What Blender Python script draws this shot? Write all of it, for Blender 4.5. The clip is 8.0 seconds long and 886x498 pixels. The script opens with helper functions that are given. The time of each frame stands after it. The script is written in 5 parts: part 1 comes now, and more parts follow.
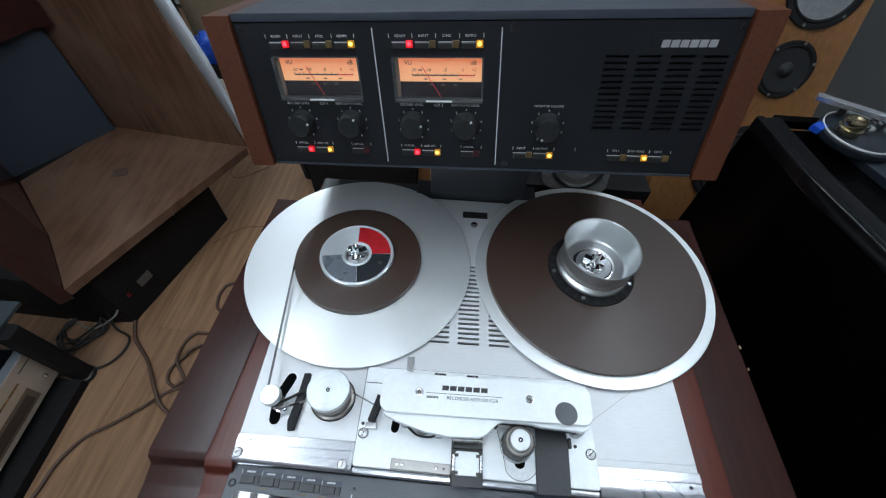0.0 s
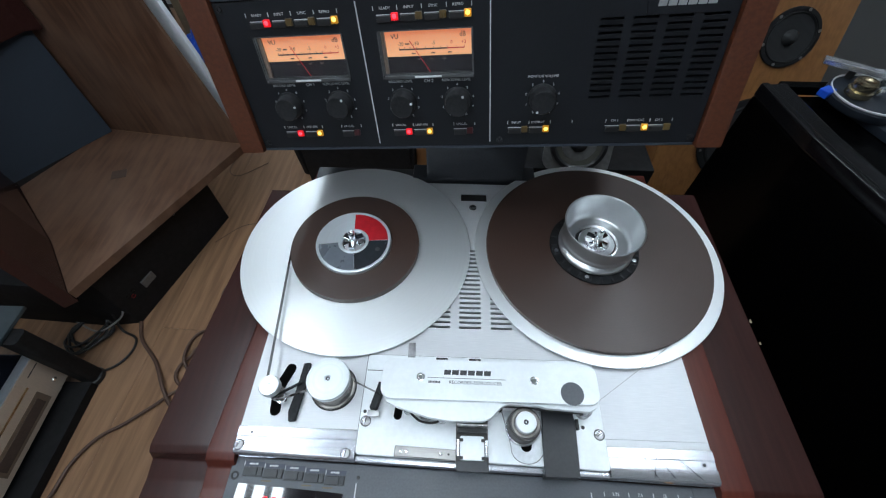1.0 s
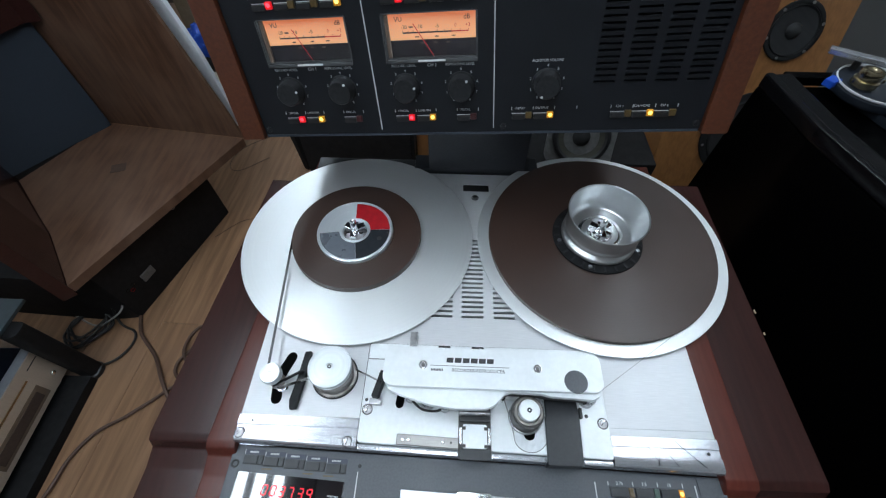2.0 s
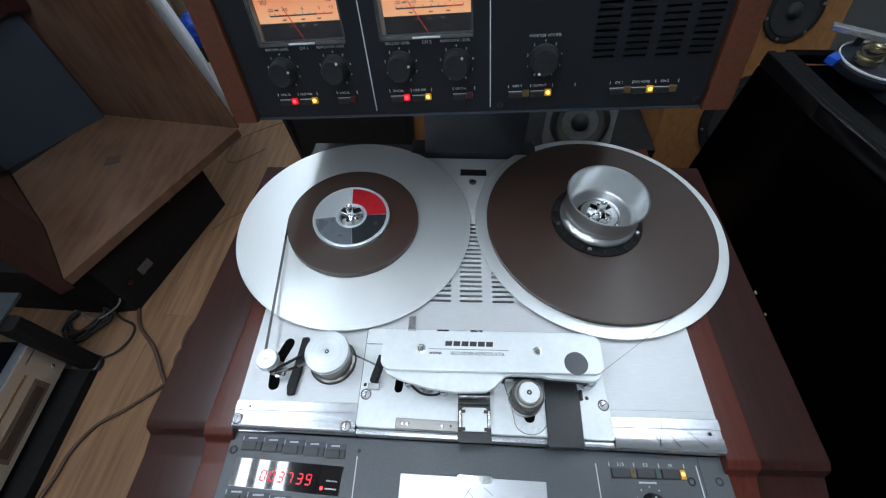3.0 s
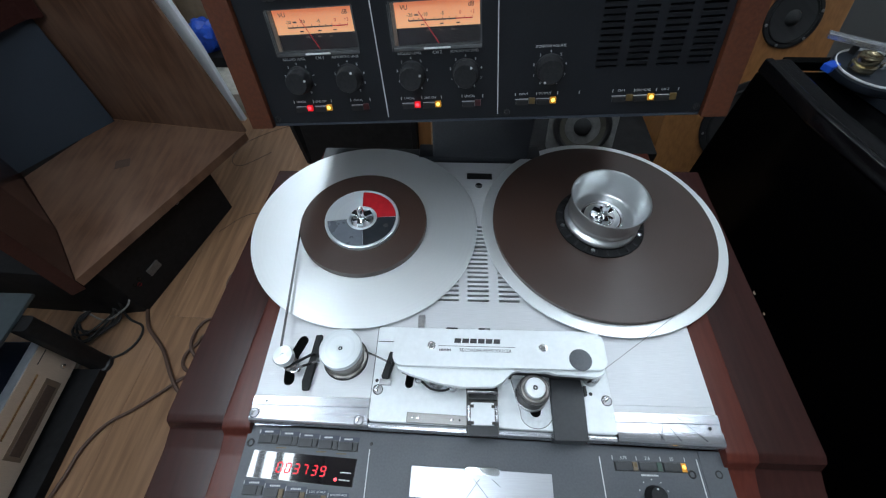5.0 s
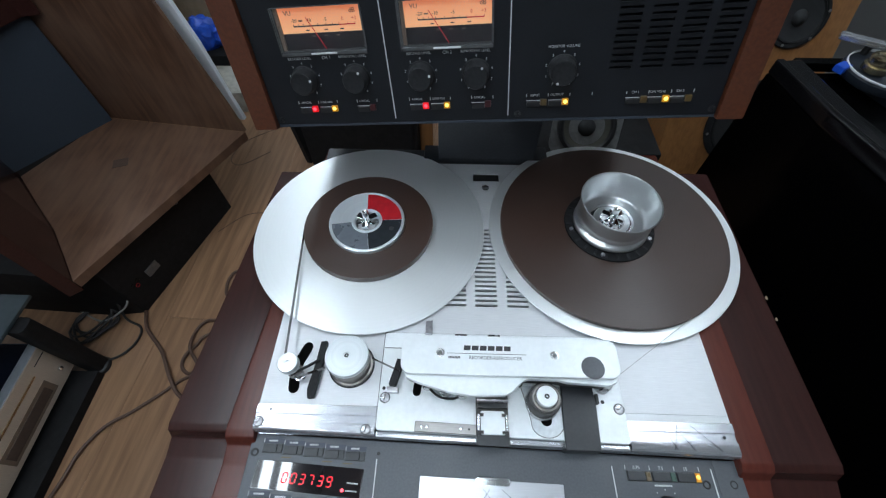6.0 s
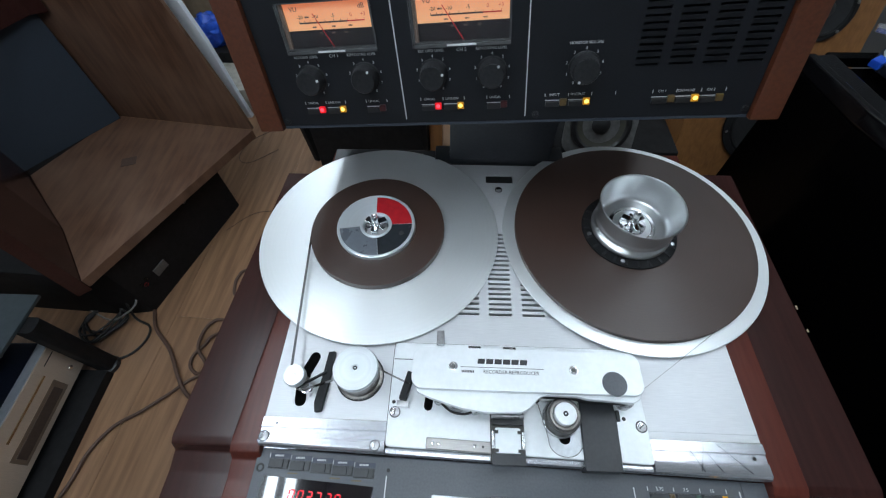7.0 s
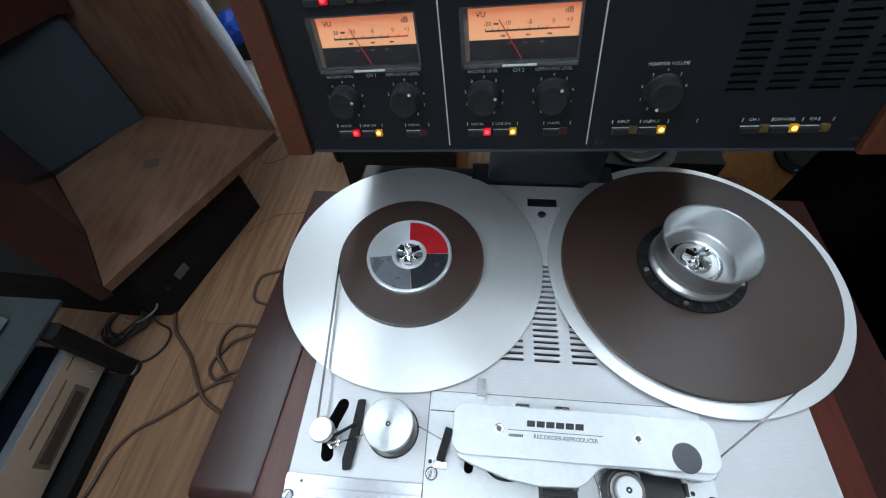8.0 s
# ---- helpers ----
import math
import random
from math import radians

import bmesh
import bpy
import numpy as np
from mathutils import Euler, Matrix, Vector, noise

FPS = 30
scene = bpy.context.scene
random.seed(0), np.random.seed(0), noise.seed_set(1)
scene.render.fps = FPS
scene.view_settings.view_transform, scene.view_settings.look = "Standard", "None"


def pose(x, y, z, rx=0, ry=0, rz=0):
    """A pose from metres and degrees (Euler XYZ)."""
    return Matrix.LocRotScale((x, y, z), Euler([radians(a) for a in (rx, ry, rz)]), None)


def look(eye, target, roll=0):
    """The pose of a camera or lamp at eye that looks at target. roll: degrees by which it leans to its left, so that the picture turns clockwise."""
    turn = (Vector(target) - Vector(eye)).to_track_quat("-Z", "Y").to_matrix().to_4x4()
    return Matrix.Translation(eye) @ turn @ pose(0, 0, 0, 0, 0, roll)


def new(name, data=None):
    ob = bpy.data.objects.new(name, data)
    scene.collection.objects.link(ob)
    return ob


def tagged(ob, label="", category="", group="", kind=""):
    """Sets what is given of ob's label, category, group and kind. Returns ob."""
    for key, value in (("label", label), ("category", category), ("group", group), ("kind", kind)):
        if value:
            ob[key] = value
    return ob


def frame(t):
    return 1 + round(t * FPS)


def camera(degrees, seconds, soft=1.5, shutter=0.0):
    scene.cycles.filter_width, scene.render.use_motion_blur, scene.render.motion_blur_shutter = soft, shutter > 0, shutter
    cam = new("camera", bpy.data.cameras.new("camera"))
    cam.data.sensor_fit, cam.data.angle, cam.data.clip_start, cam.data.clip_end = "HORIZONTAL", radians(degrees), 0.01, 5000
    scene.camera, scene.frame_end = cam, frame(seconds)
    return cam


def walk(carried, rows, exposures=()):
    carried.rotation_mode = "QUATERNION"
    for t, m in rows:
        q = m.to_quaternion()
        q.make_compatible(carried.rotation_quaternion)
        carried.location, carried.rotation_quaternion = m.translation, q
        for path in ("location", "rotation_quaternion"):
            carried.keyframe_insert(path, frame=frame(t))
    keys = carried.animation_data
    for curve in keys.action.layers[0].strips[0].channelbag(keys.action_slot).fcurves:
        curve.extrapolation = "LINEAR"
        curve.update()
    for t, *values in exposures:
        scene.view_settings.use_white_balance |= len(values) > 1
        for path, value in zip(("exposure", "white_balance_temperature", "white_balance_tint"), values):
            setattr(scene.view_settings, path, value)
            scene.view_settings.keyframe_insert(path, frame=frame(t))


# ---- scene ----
cam = camera(94.4, 8.0, soft=1.2)
PATH = [
    (0, (-0.033, -0.072, 1.219), (-0.049, 1.116, -0.389), 3.3),
    (0.5, (-0.023, -0.065, 1.212), (-0.048, 1.107, -0.409), 2.1),
    (1, (-0.024, -0.074, 1.202), (-0.063, 1.086, -0.427), 0.1),
    (1.5, (-0.027, -0.08, 1.198), (-0.064, 1.082, -0.428), 0.4),
    (3, (-0.025, -0.086, 1.181), (-0.057, 1.038, -0.473), -0.2),
    (3.5, (-0.013, -0.102, 1.184), (-0.031, 1.017, -0.474), -0.2),
    (4, (-0.005, -0.111, 1.187), (-0.024, 1.004, -0.473), -0.5),
    (4.5, (-0.018, -0.106, 1.194), (-0.061, 1.03, -0.452), -0.6),
    (6, (-0.044, -0.087, 1.189), (-0.075, 1.044, -0.46), -0.0),
    (6.5, (-0.044, -0.09, 1.181), (-0.082, 1.03, -0.476), -1.0),
    (7, (-0.05, -0.066, 1.179), (-0.117, 1.048, -0.481), -1.4),
    (7.5, (-0.053, -0.036, 1.173), (-0.128, 1.062, -0.497), -1.1),
    (8, (-0.08, -0.006, 1.166), (-0.222, 1.081, -0.507), -3.6),
]
walk(cam, [(t, look(eye, target, roll)) for t, eye, target, roll in PATH],
     exposures=[(0, 0.05), (1, 0.07), (1.5, 0.04), (3, -0.02), (4, -0.12), (4.5, -0.08), (6, 0.0), (7, 0.0), (8, -0.06)])

# ---- world and light levels ----
scene.view_settings.exposure = 0.0
TUBE_POWER = 13.0
world = bpy.data.worlds.new("world")
scene.world = world
world.use_nodes = True
world.node_tree.nodes["Background"].inputs[0].default_value = (0.05, 0.055, 0.06, 1)
world.node_tree.nodes["Background"].inputs[1].default_value = 0.2


# ---- materials ----
def surf(name, c1, c2=None, scale=20.0, rough=0.5, metal=0.0, bump=0.0, stretch=(1, 1, 1), spec=0.5, coat=0.0,
         rvar=0.1, stain=None, fine=None, aniso=0.0, radial=None, piece=0.0):
    """A procedural surface: two colours mixed by a grain, a slow stain, roughness that varies, fine relief."""
    m = bpy.data.materials.new(name)
    m.use_nodes = True
    nt = m.node_tree
    b = nt.nodes["Principled BSDF"]
    b.inputs["Metallic"].default_value = metal
    b.inputs["Specular IOR Level"].default_value = spec
    b.inputs["Coat Weight"].default_value = coat
    b.inputs["Coat Roughness"].default_value = 0.15
    c2 = c2 or tuple(v * 0.85 for v in c1)
    tc = nt.nodes.new("ShaderNodeTexCoord")
    mp = nt.nodes.new("ShaderNodeMapping")
    mp.inputs["Scale"].default_value = stretch
    nt.links.new(tc.outputs["Object"], mp.inputs["Vector"])
    src = mp.outputs["Vector"]
    if radial:
        # rings about a centre: the grain follows the distance from it
        sub = nt.nodes.new("ShaderNodeVectorMath")
        sub.operation = "SUBTRACT"
        sub.inputs[1].default_value = radial
        nt.links.new(tc.outputs["Object"], sub.inputs[0])
        ln = nt.nodes.new("ShaderNodeVectorMath")
        ln.operation = "LENGTH"
        nt.links.new(sub.outputs[0], ln.inputs[0])
        cb = nt.nodes.new("ShaderNodeCombineXYZ")
        nt.links.new(ln.outputs["Value"], cb.inputs[0])
        src = cb.outputs[0]
    n = nt.nodes.new("ShaderNodeTexNoise")
    n.inputs["Scale"].default_value, n.inputs["Detail"].default_value = scale, 6
    nt.links.new(src, n.inputs["Vector"])
    ramp = nt.nodes.new("ShaderNodeMix")
    ramp.data_type = "RGBA"
    ramp.inputs[6].default_value, ramp.inputs[7].default_value = (*c1, 1), (*c2, 1)
    rm = nt.nodes.new("ShaderNodeMapRange")
    rm.inputs[1].default_value, rm.inputs[2].default_value = 0.35, 0.65
    nt.links.new(n.outputs["Fac"], rm.inputs[0])
    nt.links.new(rm.outputs[0], ramp.inputs[0])
    col = ramp.outputs[2]
    if stain:
        s = nt.nodes.new("ShaderNodeTexNoise")
        s.inputs["Scale"].default_value, s.inputs["Detail"].default_value = stain[0], 3
        nt.links.new(tc.outputs["Object"], s.inputs["Vector"])
        sm = nt.nodes.new("ShaderNodeMapRange")
        sm.inputs[1].default_value, sm.inputs[2].default_value = 0.4, 0.7
        sm.inputs[4].default_value = stain[2]
        nt.links.new(s.outputs["Fac"], sm.inputs[0])
        mx = nt.nodes.new("ShaderNodeMix")
        mx.data_type = "RGBA"
        mx.inputs[7].default_value = (*stain[1], 1)
        nt.links.new(sm.outputs[0], mx.inputs[0])
        nt.links.new(col, mx.inputs[6])
        col = mx.outputs[2]
    if piece:
        oi = nt.nodes.new("ShaderNodeObjectInfo")
        far = nt.nodes.new("ShaderNodeMath")
        far.operation = "MULTIPLY"
        far.inputs[1].default_value = 37.0
        nt.links.new(oi.outputs["Random"], far.inputs[0])
        nt.links.new(far.outputs[0], mp.inputs["Location"])
        hs = nt.nodes.new("ShaderNodeHueSaturation")
        pr = nt.nodes.new("ShaderNodeMapRange")
        pr.inputs[3].default_value, pr.inputs[4].default_value = 1 - piece, 1 + piece
        nt.links.new(oi.outputs["Random"], pr.inputs[0])
        nt.links.new(pr.outputs[0], hs.inputs["Value"])
        nt.links.new(col, hs.inputs["Color"])
        col = hs.outputs[0]
    nt.links.new(col, b.inputs["Base Color"])
    rr = nt.nodes.new("ShaderNodeMapRange")
    rr.inputs[3].default_value, rr.inputs[4].default_value = max(0.02, rough - rvar), min(1, rough + rvar)
    f = nt.nodes.new("ShaderNodeTexNoise")
    f.inputs["Scale"].default_value, f.inputs["Detail"].default_value = (fine or scale * 0.3), 4
    nt.links.new(src if radial else mp.outputs["Vector"], f.inputs["Vector"])
    nt.links.new(f.outputs["Fac"], rr.inputs[0])
    nt.links.new(rr.outputs[0], b.inputs["Roughness"])
    if bump:
        bp = nt.nodes.new("ShaderNodeBump")
        bp.inputs["Strength"].default_value, bp.inputs["Distance"].default_value = bump, 0.001
        nt.links.new(n.outputs["Fac"], bp.inputs["Height"])
        nt.links.new(bp.outputs[0], b.inputs["Normal"])
    if aniso:
        b.inputs["Anisotropic"].default_value = aniso
        tg = nt.nodes.new("ShaderNodeTangent")
        tg.direction_type, tg.axis = "RADIAL", "Z"
        b.inputs["Anisotropic Rotation"].default_value = 0.25
        nt.links.new(tg.outputs[0], b.inputs["Tangent"])
    return m


def glow(name, colour, power):
    m = bpy.data.materials.new(name)
    m.use_nodes = True
    b = m.node_tree.nodes["Principled BSDF"]
    b.inputs["Base Color"].default_value = (*[v * 0.6 for v in colour], 1)
    b.inputs["Emission Color"].default_value = (*colour, 1)
    b.inputs["Emission Strength"].default_value = power
    b.inputs["Roughness"].default_value = 0.3
    return m


def glass(name, tint=(1, 1, 1), rough=0.02):
    m = bpy.data.materials.new(name)
    m.use_nodes = True
    nt = m.node_tree
    b = nt.nodes["Principled BSDF"]
    b.inputs["Base Color"].default_value = (*tint, 1)
    b.inputs["Roughness"].default_value = rough
    b.inputs["Transmission Weight"].default_value = 1.0
    b.inputs["IOR"].default_value = 1.2
    return m


M_ALU = surf("brushed_aluminium", (0.74, 0.75, 0.77), (0.67, 0.68, 0.70), 60, 0.46, 0.4, 0.03, (1, 30, 1), rvar=0.06,
             stain=(14, (0.62, 0.63, 0.66), 0.35))
M_ALU_BAR = surf("polished_aluminium_bar", (0.58, 0.59, 0.62), (0.48, 0.49, 0.53), 40, 0.24, 0.75, 0.0, (1, 60, 60), rvar=0.08)
M_PAINT_SILVER = surf("silver_lacquer", (0.90, 0.935, 0.955), (0.86, 0.895, 0.915), 220, 0.34, 0.10, 0.02, rvar=0.05,
                      stain=(30, (0.74, 0.76, 0.78), 0.3))
M_DISC = surf("turned_aluminium_disc", (0.90, 0.93, 0.94), (0.88, 0.91, 0.92), 400, 0.38, 0.72, 0.0, radial=(0, 0, 0),
              rvar=0.04, aniso=0.55)
M_HUB = surf("turned_hub_metal", (0.86, 0.92, 0.96), (0.82, 0.88, 0.92), 300, 0.34, 0.6, radial=(0, 0, 0), rvar=0.03, aniso=0.75)
M_CHROME = surf("chrome", (0.85, 0.86, 0.87), (0.8, 0.81, 0.82), 80, 0.12, 1.0, rvar=0.05)
M_SPUN = surf("spun_aluminium", (0.74, 0.76, 0.77), (0.71, 0.73, 0.74), 90, 0.30, 0.9, 0.0, (1, 1, 20), rvar=0.04)
M_STEEL = surf("steel", (0.55, 0.55, 0.56), (0.4, 0.4, 0.42), 150, 0.28, 1.0, rvar=0.1)
M_TAPE = surf("brown_oxide_tape", (0.056, 0.030, 0.0225), (0.042, 0.0225, 0.017), 900, 0.40, 0.0, 0.06, radial=(0, 0, 0),
              rvar=0.06, spec=0.6, stain=(9, (0.07, 0.05, 0.045), 0.3), aniso=0.5)
M_TAPERUN = surf("glossy_tape_back", (0.045, 0.032, 0.027), None, 300, 0.12, 0.0, rvar=0.03, spec=1.0)
M_PANEL = surf("charcoal_panel_paint", (0.0078, 0.0090, 0.0125), (0.0058, 0.0068, 0.0096), 600, 0.45, 0.0, 0.05, rvar=0.06,
               stain=(12, (0.0150, 0.0170, 0.0215), 0.35), spec=0.36)
M_CONTROL = surf("grey_control_panel", (0.085, 0.092, 0.105), (0.072, 0.078, 0.09), 500, 0.4, 0.1, 0.04, rvar=0.08,
                 stain=(14, (0.12, 0.125, 0.135), 0.3))
M_STRIPBLUE = surf("slate_blue_caption_strip", (0.040, 0.046, 0.075), (0.034, 0.040, 0.064), 300, 0.4)
M_TOPGREY = surf("blue_grey_case_paint", (0.044, 0.053, 0.072), (0.036, 0.044, 0.060), 300, 0.34, 0.1, 0.01, rvar=0.05)
M_NECK = surf("dark_grey_neck_paint", (0.026, 0.029, 0.036), (0.020, 0.023, 0.029), 300, 0.35, 0.0, 0.04, rvar=0.1)
M_BLACK = surf("black_plastic", (0.012, 0.012, 0.013), (0.018, 0.018, 0.019), 200, 0.4, 0.0, 0.05)
M_BLACKMATT = surf("matt_black_board", (0.006, 0.006, 0.007), (0.010, 0.010, 0.011), 60, 0.7, 0.0, 0.08, spec=0.25)
M_HOLE = surf("dark_opening", (0.002, 0.002, 0.002), (0.004, 0.004, 0.004), 60, 0.9, spec=0.05)
M_LACQUER = surf("black_piano_lacquer", (0.0008, 0.0008, 0.001), (0.0012, 0.0012, 0.0013), 40, 0.22, 0.0, rvar=0.06, spec=0.08)
M_RIM = surf("polished_black_rim", (0.004, 0.004, 0.005), None, 40, 0.16, 0.0, rvar=0.05, spec=0.5)
M_BUTTON = surf("grey_button_plastic", (0.030, 0.032, 0.036), (0.024, 0.026, 0.03), 300, 0.4)
M_KNOB = surf("black_knob_plastic", (0.013, 0.014, 0.016), (0.02, 0.02, 0.022), 300, 0.6, 0.0, 0.05, spec=0.3)
M_PRINT = surf("white_print", (0.66, 0.67, 0.68), (0.56, 0.57, 0.58), 400, 0.6)
M_LOGO = surf("grey_print", (0.36, 0.36, 0.37), (0.30, 0.30, 0.31), 400, 0.5)
M_DARKPRINT = surf("dark_grey_print", (0.03, 0.03, 0.035), (0.05, 0.05, 0.055), 400, 0.6)
M_AMBEROFF = surf("unlit_amber_lens", (0.120, 0.078, 0.026), (0.095, 0.060, 0.022), 200, 0.3)
M_GREENOFF = surf("unlit_green_lens", (0.03, 0.07, 0.05), None, 200, 0.3)
M_RED = surf("red_hub_print", (0.62, 0.02, 0.03), (0.52, 0.015, 0.025), 120, 0.35, 0.2)
# dark and slate tones painted on the hub in place of its reflections
M_HUBDARK = surf("dark_hub_reflection", (0.055, 0.062, 0.072), (0.045, 0.052, 0.060), 120, 0.22, 0.5)
M_HUBMID = surf("slate_hub_reflection", (0.20, 0.225, 0.26), (0.18, 0.20, 0.235), 120, 0.3, 0.4)
M_TURNED = surf("turned_grey_metal", (0.74, 0.78, 0.80), (0.66, 0.70, 0.72), 500, 0.34, 0.75, radial=(0, 0, 0), rvar=0.05, aniso=0.75)
M_ROLLERSIDE = surf("brown_grey_roller_metal", (0.27, 0.25, 0.235), (0.20, 0.185, 0.175), 60, 0.3, 0.8, 0.0, (1, 1, 30))
M_RUBBER = surf("dark_roller_rubber", (0.045, 0.042, 0.040), (0.06, 0.056, 0.053), 150, 0.5, 0.0, 0.05)
M_STRIP = surf("dull_nickel_strip", (0.40, 0.385, 0.37), (0.32, 0.305, 0.295), 60, 0.36, 0.55, 0.0, (1, 30, 1))
# the same brown tape, its shine painted as a paler colour
M_TAPEPALE = surf("tape_painted_shine", (0.30, 0.28, 0.27), None, 200, 0.2, 0.0, spec=0.8)
M_WOODRED = surf("reddish_walnut_veneer", (0.100, 0.0250, 0.0180), (0.080, 0.0195, 0.0145), 26, 0.24, 0.0, 0.03, (9, 0.6, 9),
                 coat=0.0, stain=(7, (0.145, 0.036, 0.024), 0.4), spec=0.26, rvar=0.04)
M_WOODCHEEK = surf("orange_walnut_veneer", (0.105, 0.029, 0.012), (0.070, 0.019, 0.008), 30, 0.36, 0.0, 0.12, (9, 9, 0.8),
                   coat=0.1, stain=(8, (0.125, 0.037, 0.016), 0.4))
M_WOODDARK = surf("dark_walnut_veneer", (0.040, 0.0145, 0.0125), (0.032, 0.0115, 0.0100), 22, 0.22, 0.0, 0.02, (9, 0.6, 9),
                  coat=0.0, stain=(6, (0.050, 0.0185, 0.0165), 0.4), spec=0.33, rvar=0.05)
# the paler patches paint sheen into the oak along with its wear
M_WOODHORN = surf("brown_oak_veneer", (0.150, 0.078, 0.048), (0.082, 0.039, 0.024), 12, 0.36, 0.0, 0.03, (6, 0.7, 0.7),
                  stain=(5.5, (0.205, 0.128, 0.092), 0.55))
M_HORNSPOT = surf("worn_oak_label", (0.075, 0.052, 0.042), (0.09, 0.062, 0.05), 150, 0.5)
M_FELT = surf("slate_blue_cloth", (0.050, 0.062, 0.080), (0.042, 0.052, 0.068), 900, 0.95, 0.0, 0.2, spec=0.1)
M_BIRCH = surf("honey_birch_veneer", (0.25, 0.112, 0.040), (0.185, 0.080, 0.028), 14, 0.4, 0.0, 0.08, (10, 10, 0.7),
               stain=(4, (0.32, 0.150, 0.055), 0.4))
M_PLANK = surf("light_oak_laminate", (0.34, 0.192, 0.108), (0.200, 0.108, 0.060), 9, 0.32, 0.0, 0.08, (0.5, 6.5, 1),
               stain=(2.2, (0.28, 0.165, 0.098), 0.5), piece=0.10)
M_GAP = surf("dark_floor_joint", (0.05, 0.032, 0.02), None, 30, 0.8)
M_WALL = surf("grey_painted_wall", (0.55, 0.56, 0.57), (0.50, 0.51, 0.52), 40, 0.8, 0.0, 0.1, stain=(1.5, (0.36, 0.37, 0.38), 0.4))
M_PARTITION = surf("dark_grey_partition", (0.105, 0.11, 0.11), (0.082, 0.087, 0.087), 6, 0.6, 0.0, 0.05, stain=(3, (0.16, 0.165, 0.165), 0.5))
M_CEIL = surf("white_ceiling_tile", (0.74, 0.75, 0.76), (0.68, 0.69, 0.70), 120, 0.9, 0.0, 0.2)
M_WHITE = surf("white_laminate", (0.84, 0.87, 0.92), (0.80, 0.83, 0.88), 60, 0.5)
M_CHAMP = surf("champagne_aluminium", (0.68, 0.58, 0.48), (0.60, 0.51, 0.42), 60, 0.42, 0.3, 0.02, (1, 30, 1))
M_BRASSDULL = surf("brown_anodised_frame", (0.26, 0.20, 0.15), (0.22, 0.17, 0.13), 60, 0.45, 0.4)
M_NAVY = surf("blue_black_steel", (0.022, 0.032, 0.06), (0.016, 0.024, 0.05), 200, 0.35, 0.2)
M_SILVERBOX = surf("pale_silver_case", (0.60, 0.65, 0.72), (0.54, 0.59, 0.66), 80, 0.4, 0.5)
M_SHELF = surf("blue_grey_shelf", (0.045, 0.058, 0.064), (0.036, 0.048, 0.054), 60, 0.35, spec=0.3)
M_CABLE = surf("brown_rubber_cable", (0.095, 0.052, 0.036), (0.075, 0.040, 0.028), 200, 0.5)
M_CABLEBLK = surf("black_rubber_cable", (0.012, 0.011, 0.011), None, 200, 0.5)
M_CABLEWHT = surf("pale_cable", (0.28, 0.28, 0.27), None, 200, 0.5)
M_CONE = surf("black_paper_cone", (0.008, 0.0085, 0.0095), (0.012, 0.0125, 0.014), 150, 0.75, 0.0, 0.1, radial=(0, 0, 0))
M_CONEGREY = surf("grey_paper_cone", (0.05, 0.048, 0.036), (0.04, 0.038, 0.03), 150, 0.7, 0.0, 0.1, radial=(0, 0, 0))
M_CONESILVER = surf("silver_cone", (0.32, 0.33, 0.34), (0.26, 0.27, 0.28), 90, 0.4, 0.5)
M_FRAMEGREY = surf("cast_grey_frame", (0.17, 0.17, 0.165), (0.13, 0.13, 0.126), 100, 0.5, 0.4)
M_BLUE = surf("blue_plastic_bag", (0.012, 0.09, 0.55), (0.01, 0.06, 0.42), 40, 0.35, 0.0, 0.4)
M_CARD = surf("cardboard", (0.34, 0.25, 0.16), (0.29, 0.21, 0.13), 40, 0.8, 0.0, 0.05)
M_PAPER = surf("printed_paper", (0.46, 0.44, 0.38), (0.30, 0.29, 0.25), 38, 0.7, stain=(12, (0.55, 0.54, 0.5), 0.6))
M_PLATTER = surf("blue_grey_turntable_metal", (0.016, 0.021, 0.030), (0.012, 0.016, 0.023), 80, 0.45, 0.2)
M_BRASS = surf("aged_brass", (0.42, 0.36, 0.24), (0.34, 0.28, 0.18), 80, 0.25, 1.0)
M_GREYPLATE = surf("pale_grey_recess", (0.70, 0.73, 0.76), None, 200, 0.35, 0.4)
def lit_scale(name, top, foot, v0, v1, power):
    """A self-glowing card, lamp light from its foot graded in: paler below, deeper orange towards its top."""
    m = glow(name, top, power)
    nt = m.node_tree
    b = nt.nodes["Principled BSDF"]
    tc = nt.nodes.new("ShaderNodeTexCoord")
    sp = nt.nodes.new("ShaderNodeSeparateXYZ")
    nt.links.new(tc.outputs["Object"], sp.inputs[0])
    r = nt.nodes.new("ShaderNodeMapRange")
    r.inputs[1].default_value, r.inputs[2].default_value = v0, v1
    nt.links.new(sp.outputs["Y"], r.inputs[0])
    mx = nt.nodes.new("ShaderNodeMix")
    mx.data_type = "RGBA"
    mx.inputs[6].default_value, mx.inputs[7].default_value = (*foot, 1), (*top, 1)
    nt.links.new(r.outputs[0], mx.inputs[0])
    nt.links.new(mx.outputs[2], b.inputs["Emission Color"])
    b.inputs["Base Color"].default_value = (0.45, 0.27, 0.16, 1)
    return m


